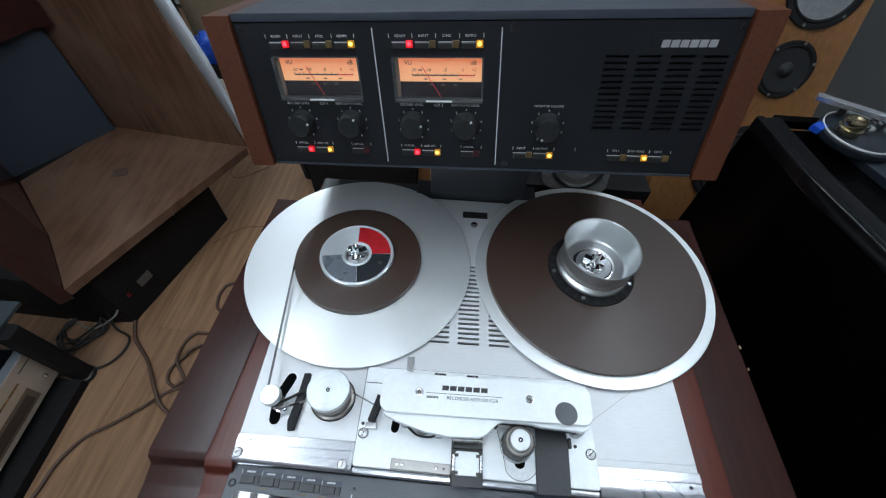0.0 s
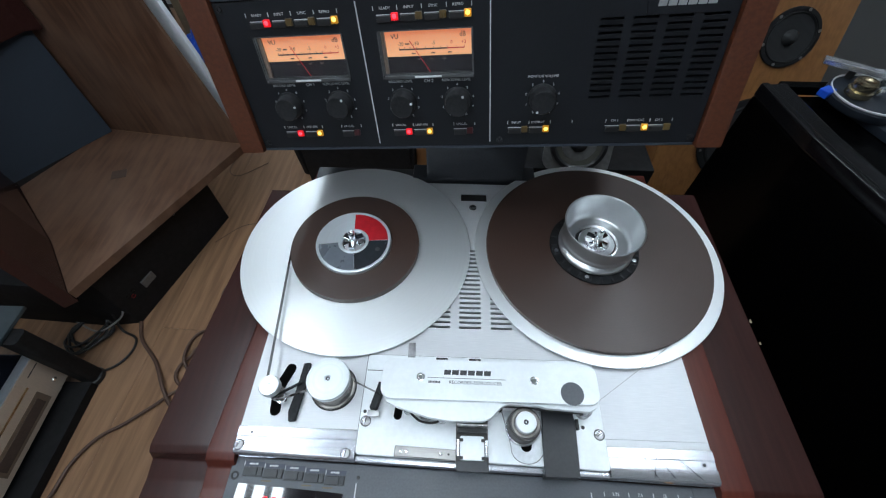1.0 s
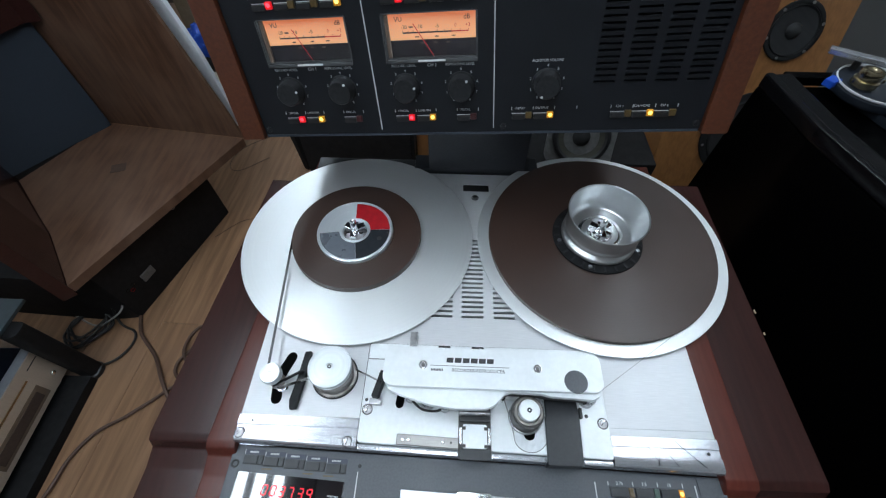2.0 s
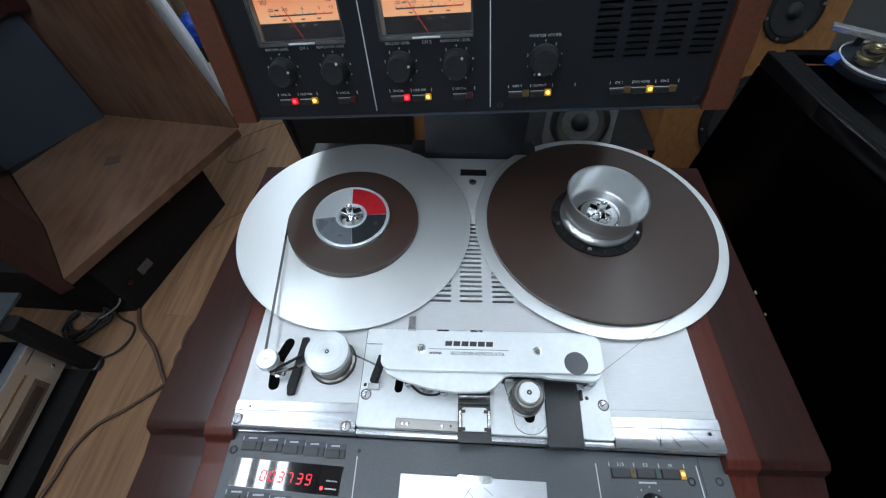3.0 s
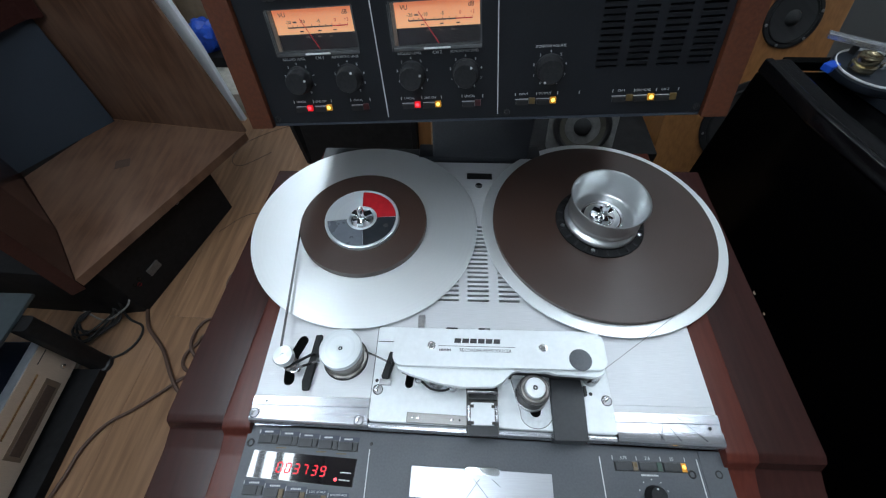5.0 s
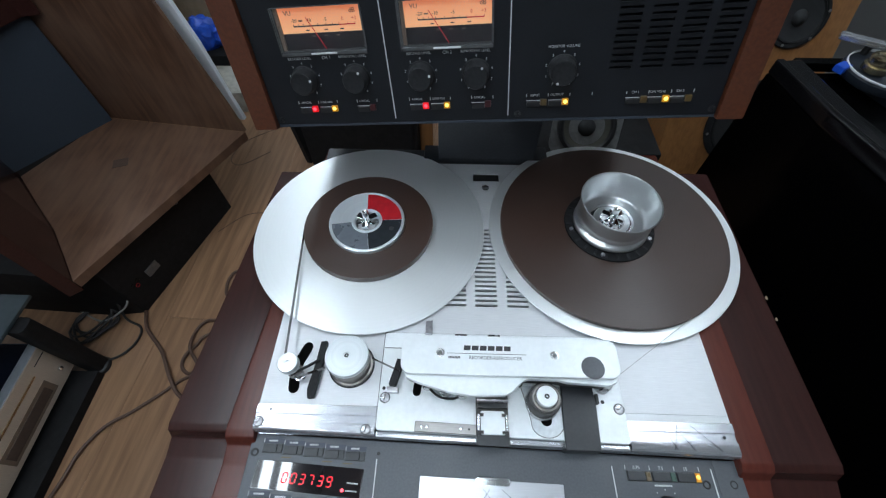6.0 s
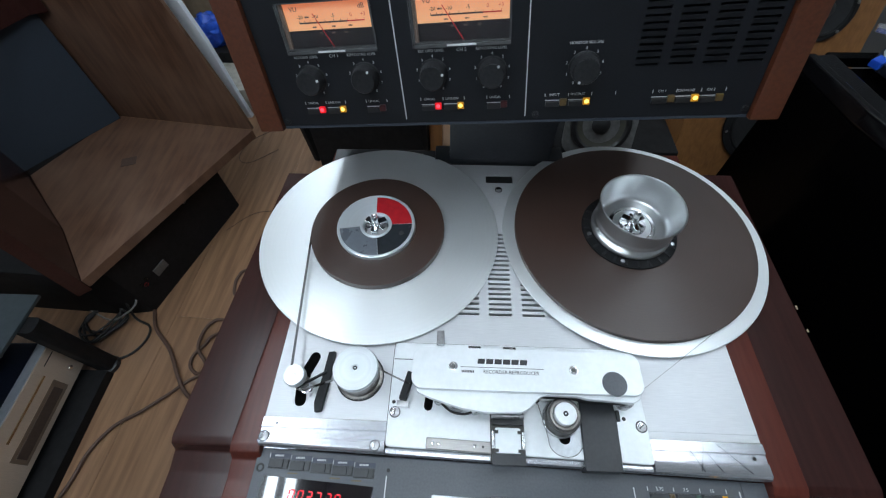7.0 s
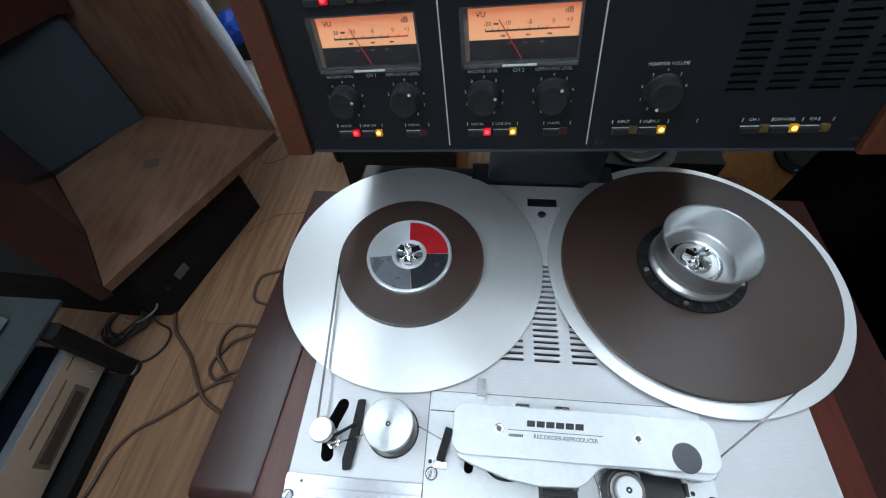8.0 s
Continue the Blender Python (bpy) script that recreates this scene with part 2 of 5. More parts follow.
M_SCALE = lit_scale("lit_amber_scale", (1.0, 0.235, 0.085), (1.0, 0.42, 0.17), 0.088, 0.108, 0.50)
M_SCALESIDE = surf("dim_scale_side", (0.16, 0.115, 0.09), None, 100, 0.4)
M_COVER = surf("clear_moulded_edge", (0.060, 0.062, 0.066), (0.085, 0.088, 0.092), 90, 0.14, 0.0, spec=0.8)
M_SCREWDARK = surf("dark_steel_screw", (0.05, 0.05, 0.055), (0.035, 0.035, 0.04), 150, 0.35, 0.8)
M_REDOFF = surf("unlit_red_lens", (0.06, 0.012, 0.014), None, 200, 0.3)
M_SCALEDARK = surf("dark_scale_lower", (0.010, 0.009, 0.012), (0.016, 0.013, 0.016), 100, 0.4)
M_LEDRED = glow("lit_red_lamp", (1.0, 0.045, 0.07), 2.6)
M_LEDYEL = glow("lit_yellow_lamp", (1.0, 0.66, 0.14), 2.2)
M_LEDORG = glow("lit_orange_lamp", (1.0, 0.48, 0.08), 3.0)
M_REDDIM = glow("dim_red_lens", (0.8, 0.01, 0.02), 0.55)
M_AMBERDIM = glow("dim_amber_lens", (0.75, 0.36, 0.02), 0.28)
M_SEG = glow("lit_red_segment", (1.0, 0.012, 0.03), 0.75)
# the needle is no lamp: a faint glow is put into its red
M_NEEDLE = glow("red_needle_glow", (0.75, 0.02, 0.03), 0.15)
M_FLAP = surf("satin_steel_flap", (0.50, 0.51, 0.54), (0.46, 0.47, 0.50), 60, 0.3, 0.85, 0.0, (1, 40, 40), rvar=0.05)
M_GLASS = glass("clear_window")
M_ACRYLIC = surf("smoked_display_window", (0.012, 0.010, 0.012), None, 100, 0.04, 0.0, rvar=0.01, spec=0.9)
M_ACRYLIC.node_tree.nodes["Principled BSDF"].inputs["Coat Weight"].default_value = 1.0
M_ACRYLIC.node_tree.nodes["Principled BSDF"].inputs["Coat Roughness"].default_value = 0.02
M_TUBE = glow("fluorescent_tube", (0.805, 0.925, 1.02), TUBE_POWER)
M_LOUVRE = surf("grey_louvre_metal", (0.10, 0.10, 0.105), None, 60, 0.6)
M_FIXTURE = surf("white_fixture_enamel", (0.75, 0.76, 0.77), None, 60, 0.4)


# ---- mesh builders ----
def bevel(bm, w, seg=2):
    if w:
        bmesh.ops.bevel(bm, geom=bm.edges[:], offset=w, segments=seg, affect="EDGES", profile=0.6)
    return bm


def box(x0, x1, y0, y1, z0, z1, w=0.0, bm=None, seg=2):
    b = bmesh.new()
    bmesh.ops.create_cube(b, size=1)
    for v in b.verts:
        v.co = Vector((x0 + (v.co.x + 0.5) * (x1 - x0), y0 + (v.co.y + 0.5) * (y1 - y0), z0 + (v.co.z + 0.5) * (z1 - z0)))
    bevel(b, w, seg)
    return merge(bm, b) if bm is not None else b


def merge(a, b):
    """Adds the mesh b to the mesh a."""
    me = bpy.data.meshes.new("tmp")
    b.to_mesh(me)
    a.from_mesh(me)
    b.free()
    bpy.data.meshes.remove(me)
    return a


def moved(bm, m):
    bmesh.ops.transform(bm, matrix=m, verts=bm.verts[:])
    return bm


def lathe(profile, seg=48, x=0.0, y=0.0, z=0.0, close=False):
    """Turns (radius, height) pairs round the upright axis through x, y."""
    bm = bmesh.new()
    rings = []
    for r, h in profile:
        if r < 1e-6:
            rings.append([bm.verts.new((x, y, z + h))])
        else:
            rings.append([bm.verts.new((x + r * math.cos(2 * math.pi * k / seg), y + r * math.sin(2 * math.pi * k / seg), z + h)) for k in range(seg)])
    pairs = list(zip(rings, rings[1:]))
    if close:
        pairs.append((rings[-1], rings[0]))
    for a, b in pairs:
        for k in range(seg):
            j = (k + 1) % seg
            if len(a) == 1 and len(b) == 1:
                continue
            if len(a) == 1:
                bm.faces.new((a[0], b[k], b[j]))
            elif len(b) == 1:
                bm.faces.new((a[k], b[0], a[j]))
            else:
                bm.faces.new((a[k], b[k], b[j], a[j]))
    bmesh.ops.recalc_face_normals(bm, faces=bm.faces[:])
    return bm


def disc(r, z0, z1, w=0.0005, x=0.0, y=0.0, seg=64):
    return lathe([(0, z0), (r - w, z0), (r, z0 + w), (r, z1 - w), (r - w, z1), (0, z1)], seg, x, y)


def ring(r0, r1, z0, z1, w=0.0004, x=0.0, y=0.0, seg=64):
    return lathe([(r0, z0), (r1 - w, z0), (r1, z0 + w), (r1, z1 - w), (r1 - w, z1), (r0 + w, z1), (r0, z1 - w)], seg, x, y, close=True)


def prism(points, z0, z1, w=0.0, seg=2):
    """An upright prism over a plan outline."""
    bm = bmesh.new()
    f = bm.faces.new([bm.verts.new((px, py, z0)) for px, py in points])
    top = bmesh.ops.extrude_face_region(bm, geom=[f])
    bmesh.ops.translate(bm, vec=(0, 0, z1 - z0), verts=[v for v in top["geom"] if isinstance(v, bmesh.types.BMVert)])
    bmesh.ops.recalc_face_normals(bm, faces=bm.faces[:])
    if w:
        bevel(bm, w, seg)
    return bm


def rounded(x0, x1, y0, y1, r, n=6):
    pts = []
    for cx, cy, a in ((x1 - r, y0 + r, -90), (x1 - r, y1 - r, 0), (x0 + r, y1 - r, 90), (x0 + r, y0 + r, 180)):
        pts += [(cx + r * math.cos(radians(a + 90 * k / n)), cy + r * math.sin(radians(a + 90 * k / n))) for k in range(n + 1)]
    return pts


def capsule(p, q, r, n=8):
    """Plan outline of a slot from p to q with half-round ends."""
    a = math.degrees(math.atan2(q[1] - p[1], q[0] - p[0]))
    pts = [(q[0] + r * math.cos(radians(a - 90 + 180 * k / n)), q[1] + r * math.sin(radians(a - 90 + 180 * k / n))) for k in range(n + 1)]
    pts += [(p[0] + r * math.cos(radians(a + 90 + 180 * k / n)), p[1] + r * math.sin(radians(a + 90 + 180 * k / n))) for k in range(n + 1)]
    return pts


def pierced(x0, x1, y0, y1, z0, z1, holes):
    """A plate with rectangular openings (x0, x1, y0, y1) that go through it."""
    xs = sorted({x0, x1, *[h[0] for h in holes], *[h[1] for h in holes]})
    ys = sorted({y0, y1, *[h[2] for h in holes], *[h[3] for h in holes]})
    bm = bmesh.new()
    vs = {}

    def at(i, j):
        if (i, j) not in vs:
            vs[i, j] = bm.verts.new((xs[i], ys[j], z0))
        return vs[i, j]
    for i in range(len(xs) - 1):
        for j in range(len(ys) - 1):
            cx, cy = (xs[i] + xs[i + 1]) / 2, (ys[j] + ys[j + 1]) / 2
            if any(h[0] < cx < h[1] and h[2] < cy < h[3] for h in holes):
                continue
            bm.faces.new((at(i, j), at(i + 1, j), at(i + 1, j + 1), at(i, j + 1)))
    top = bmesh.ops.extrude_face_region(bm, geom=bm.faces[:])
    bmesh.ops.translate(bm, vec=(0, 0, z1 - z0), verts=[v for v in top["geom"] if isinstance(v, bmesh.types.BMVert)])
    bmesh.ops.recalc_face_normals(bm, faces=bm.faces[:])
    return bm


def tube(points, r, seg=8, smooth=6):
    """A round cord through points, rounded by a spline."""
    pts = [Vector(p) for p in points]
    if len(pts) > 2 and smooth > 1:
        ext = [2 * pts[0] - pts[1], *pts, 2 * pts[-1] - pts[-2]]
        out = []
        for i in range(1, len(ext) - 2):
            a, b, c, d = ext[i - 1:i + 3]
            for k in range(smooth):
                t = k / smooth
                out.append(0.5 * (2 * b + (c - a) * t + (2 * a - 5 * b + 4 * c - d) * t * t + (3 * b - a - 3 * c + d) * t ** 3))
        pts = out + [pts[-1]]
    bm = bmesh.new()
    rings = []
    for i, p in enumerate(pts):
        d = (pts[min(i + 1, len(pts) - 1)] - pts[max(i - 1, 0)]).normalized()
        s = d.cross(Vector((0, 0, 1)))
        s = s.normalized() if s.length > 0.01 else Vector((1, 0, 0))
        t = s.cross(d)
        rings.append([bm.verts.new(p + r * (math.cos(2 * math.pi * k / seg) * s + math.sin(2 * math.pi * k / seg) * t)) for k in range(seg)])
    for a, b in zip(rings, rings[1:]):
        for k in range(seg):
            bm.faces.new((a[k], b[k], b[(k + 1) % seg], a[(k + 1) % seg]))
    bm.faces.new(rings[0][::-1])
    bm.faces.new(rings[-1])
    bmesh.ops.recalc_face_normals(bm, faces=bm.faces[:])
    return bm


def ribbon(p, q, h, th=0.0004):
    """A strip of tape on edge from p to q, h high."""
    d = Vector((q[0] - p[0], q[1] - p[1], 0)).normalized()
    s = Vector((-d.y, d.x, 0)) * th / 2
    bm = bmesh.new()
    vs = [bm.verts.new(Vector(c) + o + Vector((0, 0, z))) for z in (0, h) for c, o in ((p, -s), (q, -s), (q, s), (p, s))]
    for f in ((0, 3, 2, 1), (4, 5, 6, 7), (0, 1, 5, 4), (1, 2, 6, 5), (2, 3, 7, 6), (3, 0, 4, 7)):
        bm.faces.new([vs[i] for i in f])
    return bm


def thing(name, label, category, m=None, group="", kind=""):
    ob = tagged(new(name), label, category, group, kind)
    ob.empty_display_size = 0.05
    if m is not None:
        ob.matrix_world = m
    return ob


def finish(me, material, angle=35):
    me.materials.append(material)
    for p in me.polygons:
        p.use_smooth = True
    # normals weighted by area, so that broad faces stay flat between rounded edges
    around = {}
    for p in me.polygons:
        for v in p.vertices:
            around.setdefault(v, []).append((p.normal.copy(), p.area))
    limit = math.cos(radians(angle + 15))
    out = []
    for p in me.polygons:
        for v in p.vertices:
            n = Vector()
            for other, area in around[v]:
                if other.dot(p.normal) > limit:
                    n += other * area
            out.append(n.normalized() if n.length > 0 else p.normal.copy())
    me.normals_split_custom_set(out)
    return me


def part(name, bm, material, parent, label="", m=None):
    """One mesh object under a thing, in the thing's own space."""
    me = bpy.data.meshes.new(name)
    bm.to_mesh(me)
    bm.free()
    finish(me, material)
    ob = new(name, me)
    ob.parent = parent
    if m is not None:
        ob.matrix_local = m
    return tagged(ob, label)


def solo(name, bm, material, label, category, kind="", m=None, group=""):
    """A thing that is one mesh."""
    me = bpy.data.meshes.new(name)
    bm.to_mesh(me)
    bm.free()
    finish(me, material)
    ob = new(name, me)
    if m is not None:
        ob.matrix_world = m
    return tagged(ob, label, category, group, kind)


def words(text, size, x, y, z, parent, material, name="lettering", centre=True, m=None, squeeze=1.0, width=0.0):
    """Raised print in the built-in letters, flat in the parent's plane."""
    cu = bpy.data.curves.new("letters", "FONT")
    cu.body, cu.size, cu.extrude, cu.resolution_u = text, size, 0.00008, 2
    cu.align_x = "CENTER" if centre else "LEFT"
    cu.align_y = "CENTER"
    tmp = new("letters", cu)
    bpy.context.view_layer.update()
    me = bpy.data.meshes.new_from_object(tmp.evaluated_get(bpy.context.evaluated_depsgraph_get()))
    bpy.data.objects.remove(tmp)
    bpy.data.curves.remove(cu)
    me.materials.clear()
    me.materials.append(material)
    me.name = name
    if width:
        xs = [v.co.x for v in me.vertices]
        squeeze = width / (max(xs) - min(xs))
    ob = new(name, me)
    ob.parent = parent
    ob.matrix_local = (m or Matrix()) @ pose(x, y, z) @ Matrix.Diagonal((squeeze, 1, 1, 1))
    return ob


def bars(x0, x1, y, h, z, parent, material, count=4, gap=0.25, name="print_bar"):
    """Plain bars that stand for writing that cannot be read."""
    if name != "maker_bar":
        count *= 2
    w = (x1 - x0) / count
    if name == "maker_bar":
        for k in range(count):
            part(name, prism([(x0 + k * w, y - h / 2), (x0 + k * w + w * (1 - gap), y - h / 2), (x0 + k * w + w * (1.06 - gap), y + h / 2), (x0 + k * w + w * 0.06, y + h / 2)], z - 0.0002, z + 0.0002), material, parent)
        return None
    bm = bmesh.new()
    for k in range(count):
        box(x0 + k * w, x0 + k * w + w * (1 - gap), y - h * 0.36, y + h * (0.36 if k % 3 else 0.3), z - 0.0002, z + 0.0002, 0, bm)
    return part(name, bm, material, parent)


# ---- the room ----
RX0, RX1, RY0, RY1, RZ = -2.6, 2.4, -2.2, 2.6, 2.55
solo("wall_north", box(RX0 - 0.1, RX1 + 0.1, RY1, RY1 + 0.1, 0, RZ), M_WALL, "plain grey painted wall behind the equipment", "wall", "structure")
solo("wall_south", box(RX0 - 0.1, RX1 + 0.1, RY0 - 0.1, RY0, 0, RZ), M_WALL, "plain grey painted wall closing the room", "wall", "structure")
solo("wall_west", box(RX0 - 0.1, RX0, RY0, RY1, 0, RZ), M_WALL, "plain grey painted wall beside the horn cabinet", "wall", "structure")
solo("wall_east", box(RX1, RX1 + 0.1, RY0, RY1, 0, RZ), M_WALL, "plain grey painted wall beside the turntable", "wall", "structure")
solo("ceiling", box(RX0 - 0.1, RX1 + 0.1, RY0 - 0.1, RY1 + 0.1, RZ, RZ + 0.1), M_CEIL, "white tiled ceiling above the studio room", "ceiling", "structure")
floor = solo("floor", box(RX0 - 0.1, RX1 + 0.1, RY0 - 0.1, RY1 + 0.1, -0.12, -0.008), M_GAP, "light oak laminate floor laid in long planks", "floor", "structure")


def light_fixture(x, y):
    f = thing("ceiling_light", "grey louvred ceiling light with four lit fluorescent tubes", "ceiling light", pose(x, y, RZ), "ceiling lights")
    part("housing", box(-0.3, 0.3, -0.62, 0.62, -0.06, -0.002, 0.006), M_LOUVRE, f, "dark louvre housing")
    for k in range(4):
        part("tube", moved(disc(0.024, -0.59, 0.59, 0.003, seg=14), pose(-0.135 + k * 0.09, 0, -0.085, 90)), M_TUBE, f)
        for s in (-1, 1):
            part("tube_holder", box(-0.155 + k * 0.09, -0.115 + k * 0.09, s * 0.6 - 0.01, s * 0.6 + 0.01, -0.105, -0.06, 0.002), M_FIXTURE, f)
    return f


# the one at y -1.25 is unseen, added to brighten the left side
for fx, fy in ((-0.79, 1.96), (-0.93, 0.15), (-0.93, -1.25), (-0.08, -0.20), (0.92, 0.72)):
    light_fixture(fx, fy)

# ---- console cabinet ----
DZ = 0.75
console = thing("console_cabinet", "dark walnut recorder console with reddish inner rails", "console")
part("body", box(-0.302, 0.340, -0.42, 0.36, 0.06, 0.70, 0.006), M_WOODDARK, console)
part("plinth", box(-0.29, 0.31, -0.38, 0.37, 0.0, 0.06, 0.003), M_BLACKMATT, console)


def rail(name, x0, x1, zt, zf, mat, label, y1=0.40, ys=-0.008, splay0=0.0, splay1=0.0):
    """A side board whose flat top breaks down in a rounded step and slopes away to the front."""
    prof = [(y1, 0.69), (y1, zt), (ys, zt), (ys - 0.007, zt - 0.003), (ys - 0.012, zf + 0.002), (ys - 0.03, zf - 0.003), (-0.44, zf - 0.03), (-0.44, 0.66), (-0.3, 0.66)]
    bm = prism([(b, -a) for a, b in prof], 0, x1 - x0, 0.0018)
    # profile plane (height, depth) is turned upright
    moved(bm, Matrix(((0, 0, 1, x0), (0, -1, 0, 0), (1, 0, 0, 0), (0, 0, 0, 1))))
    for v in bm.verts:
        v.co.x += (splay0 if v.co.x < (x0 + x1) / 2 else splay1) * (v.co.y + 0.003)
    bmesh.ops.recalc_face_normals(bm, faces=bm.faces[:])
    return part(name, bm, mat, console, label)


rail("side_board", -0.3310, -0.2690, 0.7365, 0.720, M_WOODDARK, "wide dark walnut side board", 0.361, -0.002, 0.074, 0.066)
rail("side_board", 0.2765, 0.349, 0.735, 0.718, M_WOODDARK, "wide dark walnut side board", 0.375, -0.024)
rail("inner_rail", -0.2668, -0.2375, 0.742, 0.727, M_WOODRED, "reddish walnut inner rail", 0.405, -0.008, 0.066, 0.0)
rail("inner_rail", 0.2435, 0.2755, 0.744, 0.728, M_WOODRED, "reddish walnut inner rail", 0.405, -0.026)
for y, r in ((0.162, 0.0032), (0.133, 0.0024)):
    part("chip", moved(prism([(0, -r), (0.0012, -r * 0.3), (0.0008, r), (-0.0010, r * 0.4), (-0.0014, -r * 0.5)], 0, 0.0005), pose(0.3505, y, 0.7349)), M_CARD, console, "pale chip in the veneer edge")
part("back_rail", box(-0.2365, 0.2425, 0.372, 0.403, 0.68, 0.748, 0.003), M_NECK, console, "dark grey metal back rail")

# ---- tape deck ----
deck = thing("tape_deck", "open-reel tape deck with brushed aluminium plate and grey controls", "tape recorder")
slots = []
for x0, x1 in ((-0.048, -0.0225), (-0.0115, 0.0145), (0.0265, 0.0515)):
    for k in range(18):
        y = 0.1325 + k * 0.0066
        slots.append((x0, x1, y, y + 0.0029))
slots += [(-0.0115, 0.0265, 0.336, 0.3505)]
part("deck_plate", pierced(-0.236, 0.242, 0.0165, 0.3705, DZ - 0.004, DZ, slots), M_ALU, deck, "brushed aluminium top plate with ventilation slots")
part("chassis", box(-0.235, 0.241, -0.004, 0.369, 0.70, DZ - 0.016), M_BLACKMATT, deck, "dark chassis under the slots")
bm = box(-0.011, 0.026, 0.3365, 0.350, DZ - 0.006, DZ - 0.0015, 0.0005)
part("socket_window", bm, M_BLACK, deck, "black socket window in the plate")


def askew(bm, reach=-0.012):
    """Slants the front edge of the deck: the left end sits further back than the right."""
    for v in bm.verts:
        if v.co.y < reach:
            v.co.y += 0.005 - 0.026 * v.co.x
    return bm


def front_bar(x0, x1, y1):
    """A drawn aluminium bar with a raised lip, a shallow groove and a rolled front edge."""
    prof = [(y1, 0.742), (y1, DZ + 0.0005), (y1 - 0.009, DZ + 0.0005), (y1 - 0.0095, DZ - 0.0012), (y1 - 0.017, DZ - 0.0012),
            (y1 - 0.0175, DZ + 0.0002), (-0.017, DZ), (-0.0205, DZ - 0.003), (-0.0205, 0.736), (-0.0175, 0.733), (-0.01, 0.733)]
    bm = prism([(b, -a) for a, b in prof], 0, x1 - x0)
    moved(bm, Matrix(((0, 0, 1, x0), (0, -1, 0, 0), (1, 0, 0, 0), (0, 0, 0, 1))))
    bmesh.ops.recalc_face_normals(bm, faces=bm.faces[:])
    return askew(bm)


part("front_bar", front_bar(-0.237, -0.1145, 0.0160), M_ALU_BAR, deck, "polished aluminium front bar")
part("deck_plate_tongue", box(0.1385, 0.242, 0.0095, 0.0163, DZ - 0.004, DZ - 0.0003), M_ALU, deck)
part("front_bar", front_bar(0.1385, 0.243, 0.0090), M_ALU_BAR, deck, "polished aluminium front bar")
part("front_lip", askew(box(-0.1135, 0.1375, -0.0205, -0.0148, 0.733, DZ - 0.001, 0.0018)), M_ALU_BAR, deck, "rolled aluminium front lip")


def screw(x, y, z, r, parent, mat=None, turn=30.0, name="screw"):
    bm = ring(r * 0.72, r, -0.0003, 0.0006, 0.0002, seg=20)
    merge(bm, lathe([(r * 0.7, 0.0002), (r * 0.66, 0.0009), (r * 0.2, 0.0011), (0, 0.0011)], 20))
    part(name + "_seat", disc(r * 1.22, -0.0002, 0.0003, 0.0001, seg=24), M_BLACK, parent, "", pose(x, y, z))
    part(name, bm, mat or M_STEEL, parent, "", pose(x, y, z, 0, 0, turn))
    s = part(name + "_slot", moved(box(-r * 0.6, r * 0.6, -r * 0.1, r * 0.1, 0.0010, 0.0014), pose(x, y, z, 0, 0, turn)), M_BLACK, parent)
    return s


for x, y, a in ((-0.2325, -0.0015, 70), (-0.1235, -0.006, 80)):
    screw(x, y, DZ + 0.0002, 0.0042, deck, turn=a)
part("pin_hole", disc(0.0013, 0, 0.0004, 0.0001, seg=12), M_BLACK, deck, "", pose(-0.2225, 0.0105, DZ + 0.0004))
part("pin_hole", disc(0.0016, 0, 0.0004, 0.0001, seg=12), M_BLACK, deck, "", pose(0.2315, -0.004, DZ - 0.0002))
screw(0.006, 0.3235, DZ, 0.0042, deck, turn=10)

# head plate and all that stands on it
PZ = DZ + 0.003
part("head_plate", askew(prism(rounded(-0.1135, 0.1375, -0.0145, 0.096, 0.003, 3), DZ - 0.003, PZ, 0.0004, 1), -0.008), M_PAINT_SILVER, deck, "silver lacquered head plate")
part("head_plate_seam", box(-0.1145, -0.1139, 0.017, 0.096, DZ, DZ + 0.0003), M_BLACK, deck)
part("head_plate_seam", box(-0.1135, 0.1375, 0.0963, 0.0971, DZ, DZ + 0.0003), M_BLACK, deck)
part("head_plate_step", box(-0.1125, 0.1365, 0.0775, 0.0783, PZ, PZ + 0.0003), M_DARKPRINT, deck)
for x, y, a in ((-0.107, 0.0245, 85), (0.132, 0.0195, 40)):
    screw(x, y, PZ, 0.0045, deck, turn=a)
for x, y, r in ((-0.109, 0.034, 0.0018), (0.1165, 0.026, 0.0019)):
    part("pin_hole", disc(r, 0, 0.0004, 0.0001, seg=14), M_BLACK, deck, "", pose(x, y, PZ))
part("stop_tab", box(-0.069, -0.061, 0.094, 0.110, PZ - 0.001, PZ + 0.004, 0.0006), M_STEEL, deck, "small grey steel tab")

# splicing strip
part("splicing_strip", moved(prism(rounded(-0.031, 0.031, -0.0045, 0.0045, 0.001, 2), PZ, PZ + 0.0012, 0.0002, 1), pose(-0.043, -0.0035, 0, 0, 0, -2)), M_STRIP, deck, "dull nickel splicing strip")
# a grey rim under the strip paints its shadow line
part("strip_shadow_rim", moved(prism(rounded(-0.0316, 0.0316, -0.0051, 0.0051, 0.0012, 2), PZ - 0.0002, PZ + 0.0003), pose(-0.043, -0.0035, 0, 0, 0, -2)), M_FRAMEGREY, deck)
for x in (-0.068, -0.0625, -0.0285):
    part("rivet", lathe([(0.0018, 0), (0.0014, 0.0009), (0, 0.0012)], 14), M_CHROME, deck, "", pose(x, -0.0025 - (x + 0.07) * 0.03, PZ + 0.0011))
part("pin_hole", disc(0.0011, 0, 0.0003, 0.0001, seg=12), M_BLACK, deck, "", pose(-0.0205, -0.004, PZ + 0.0012))

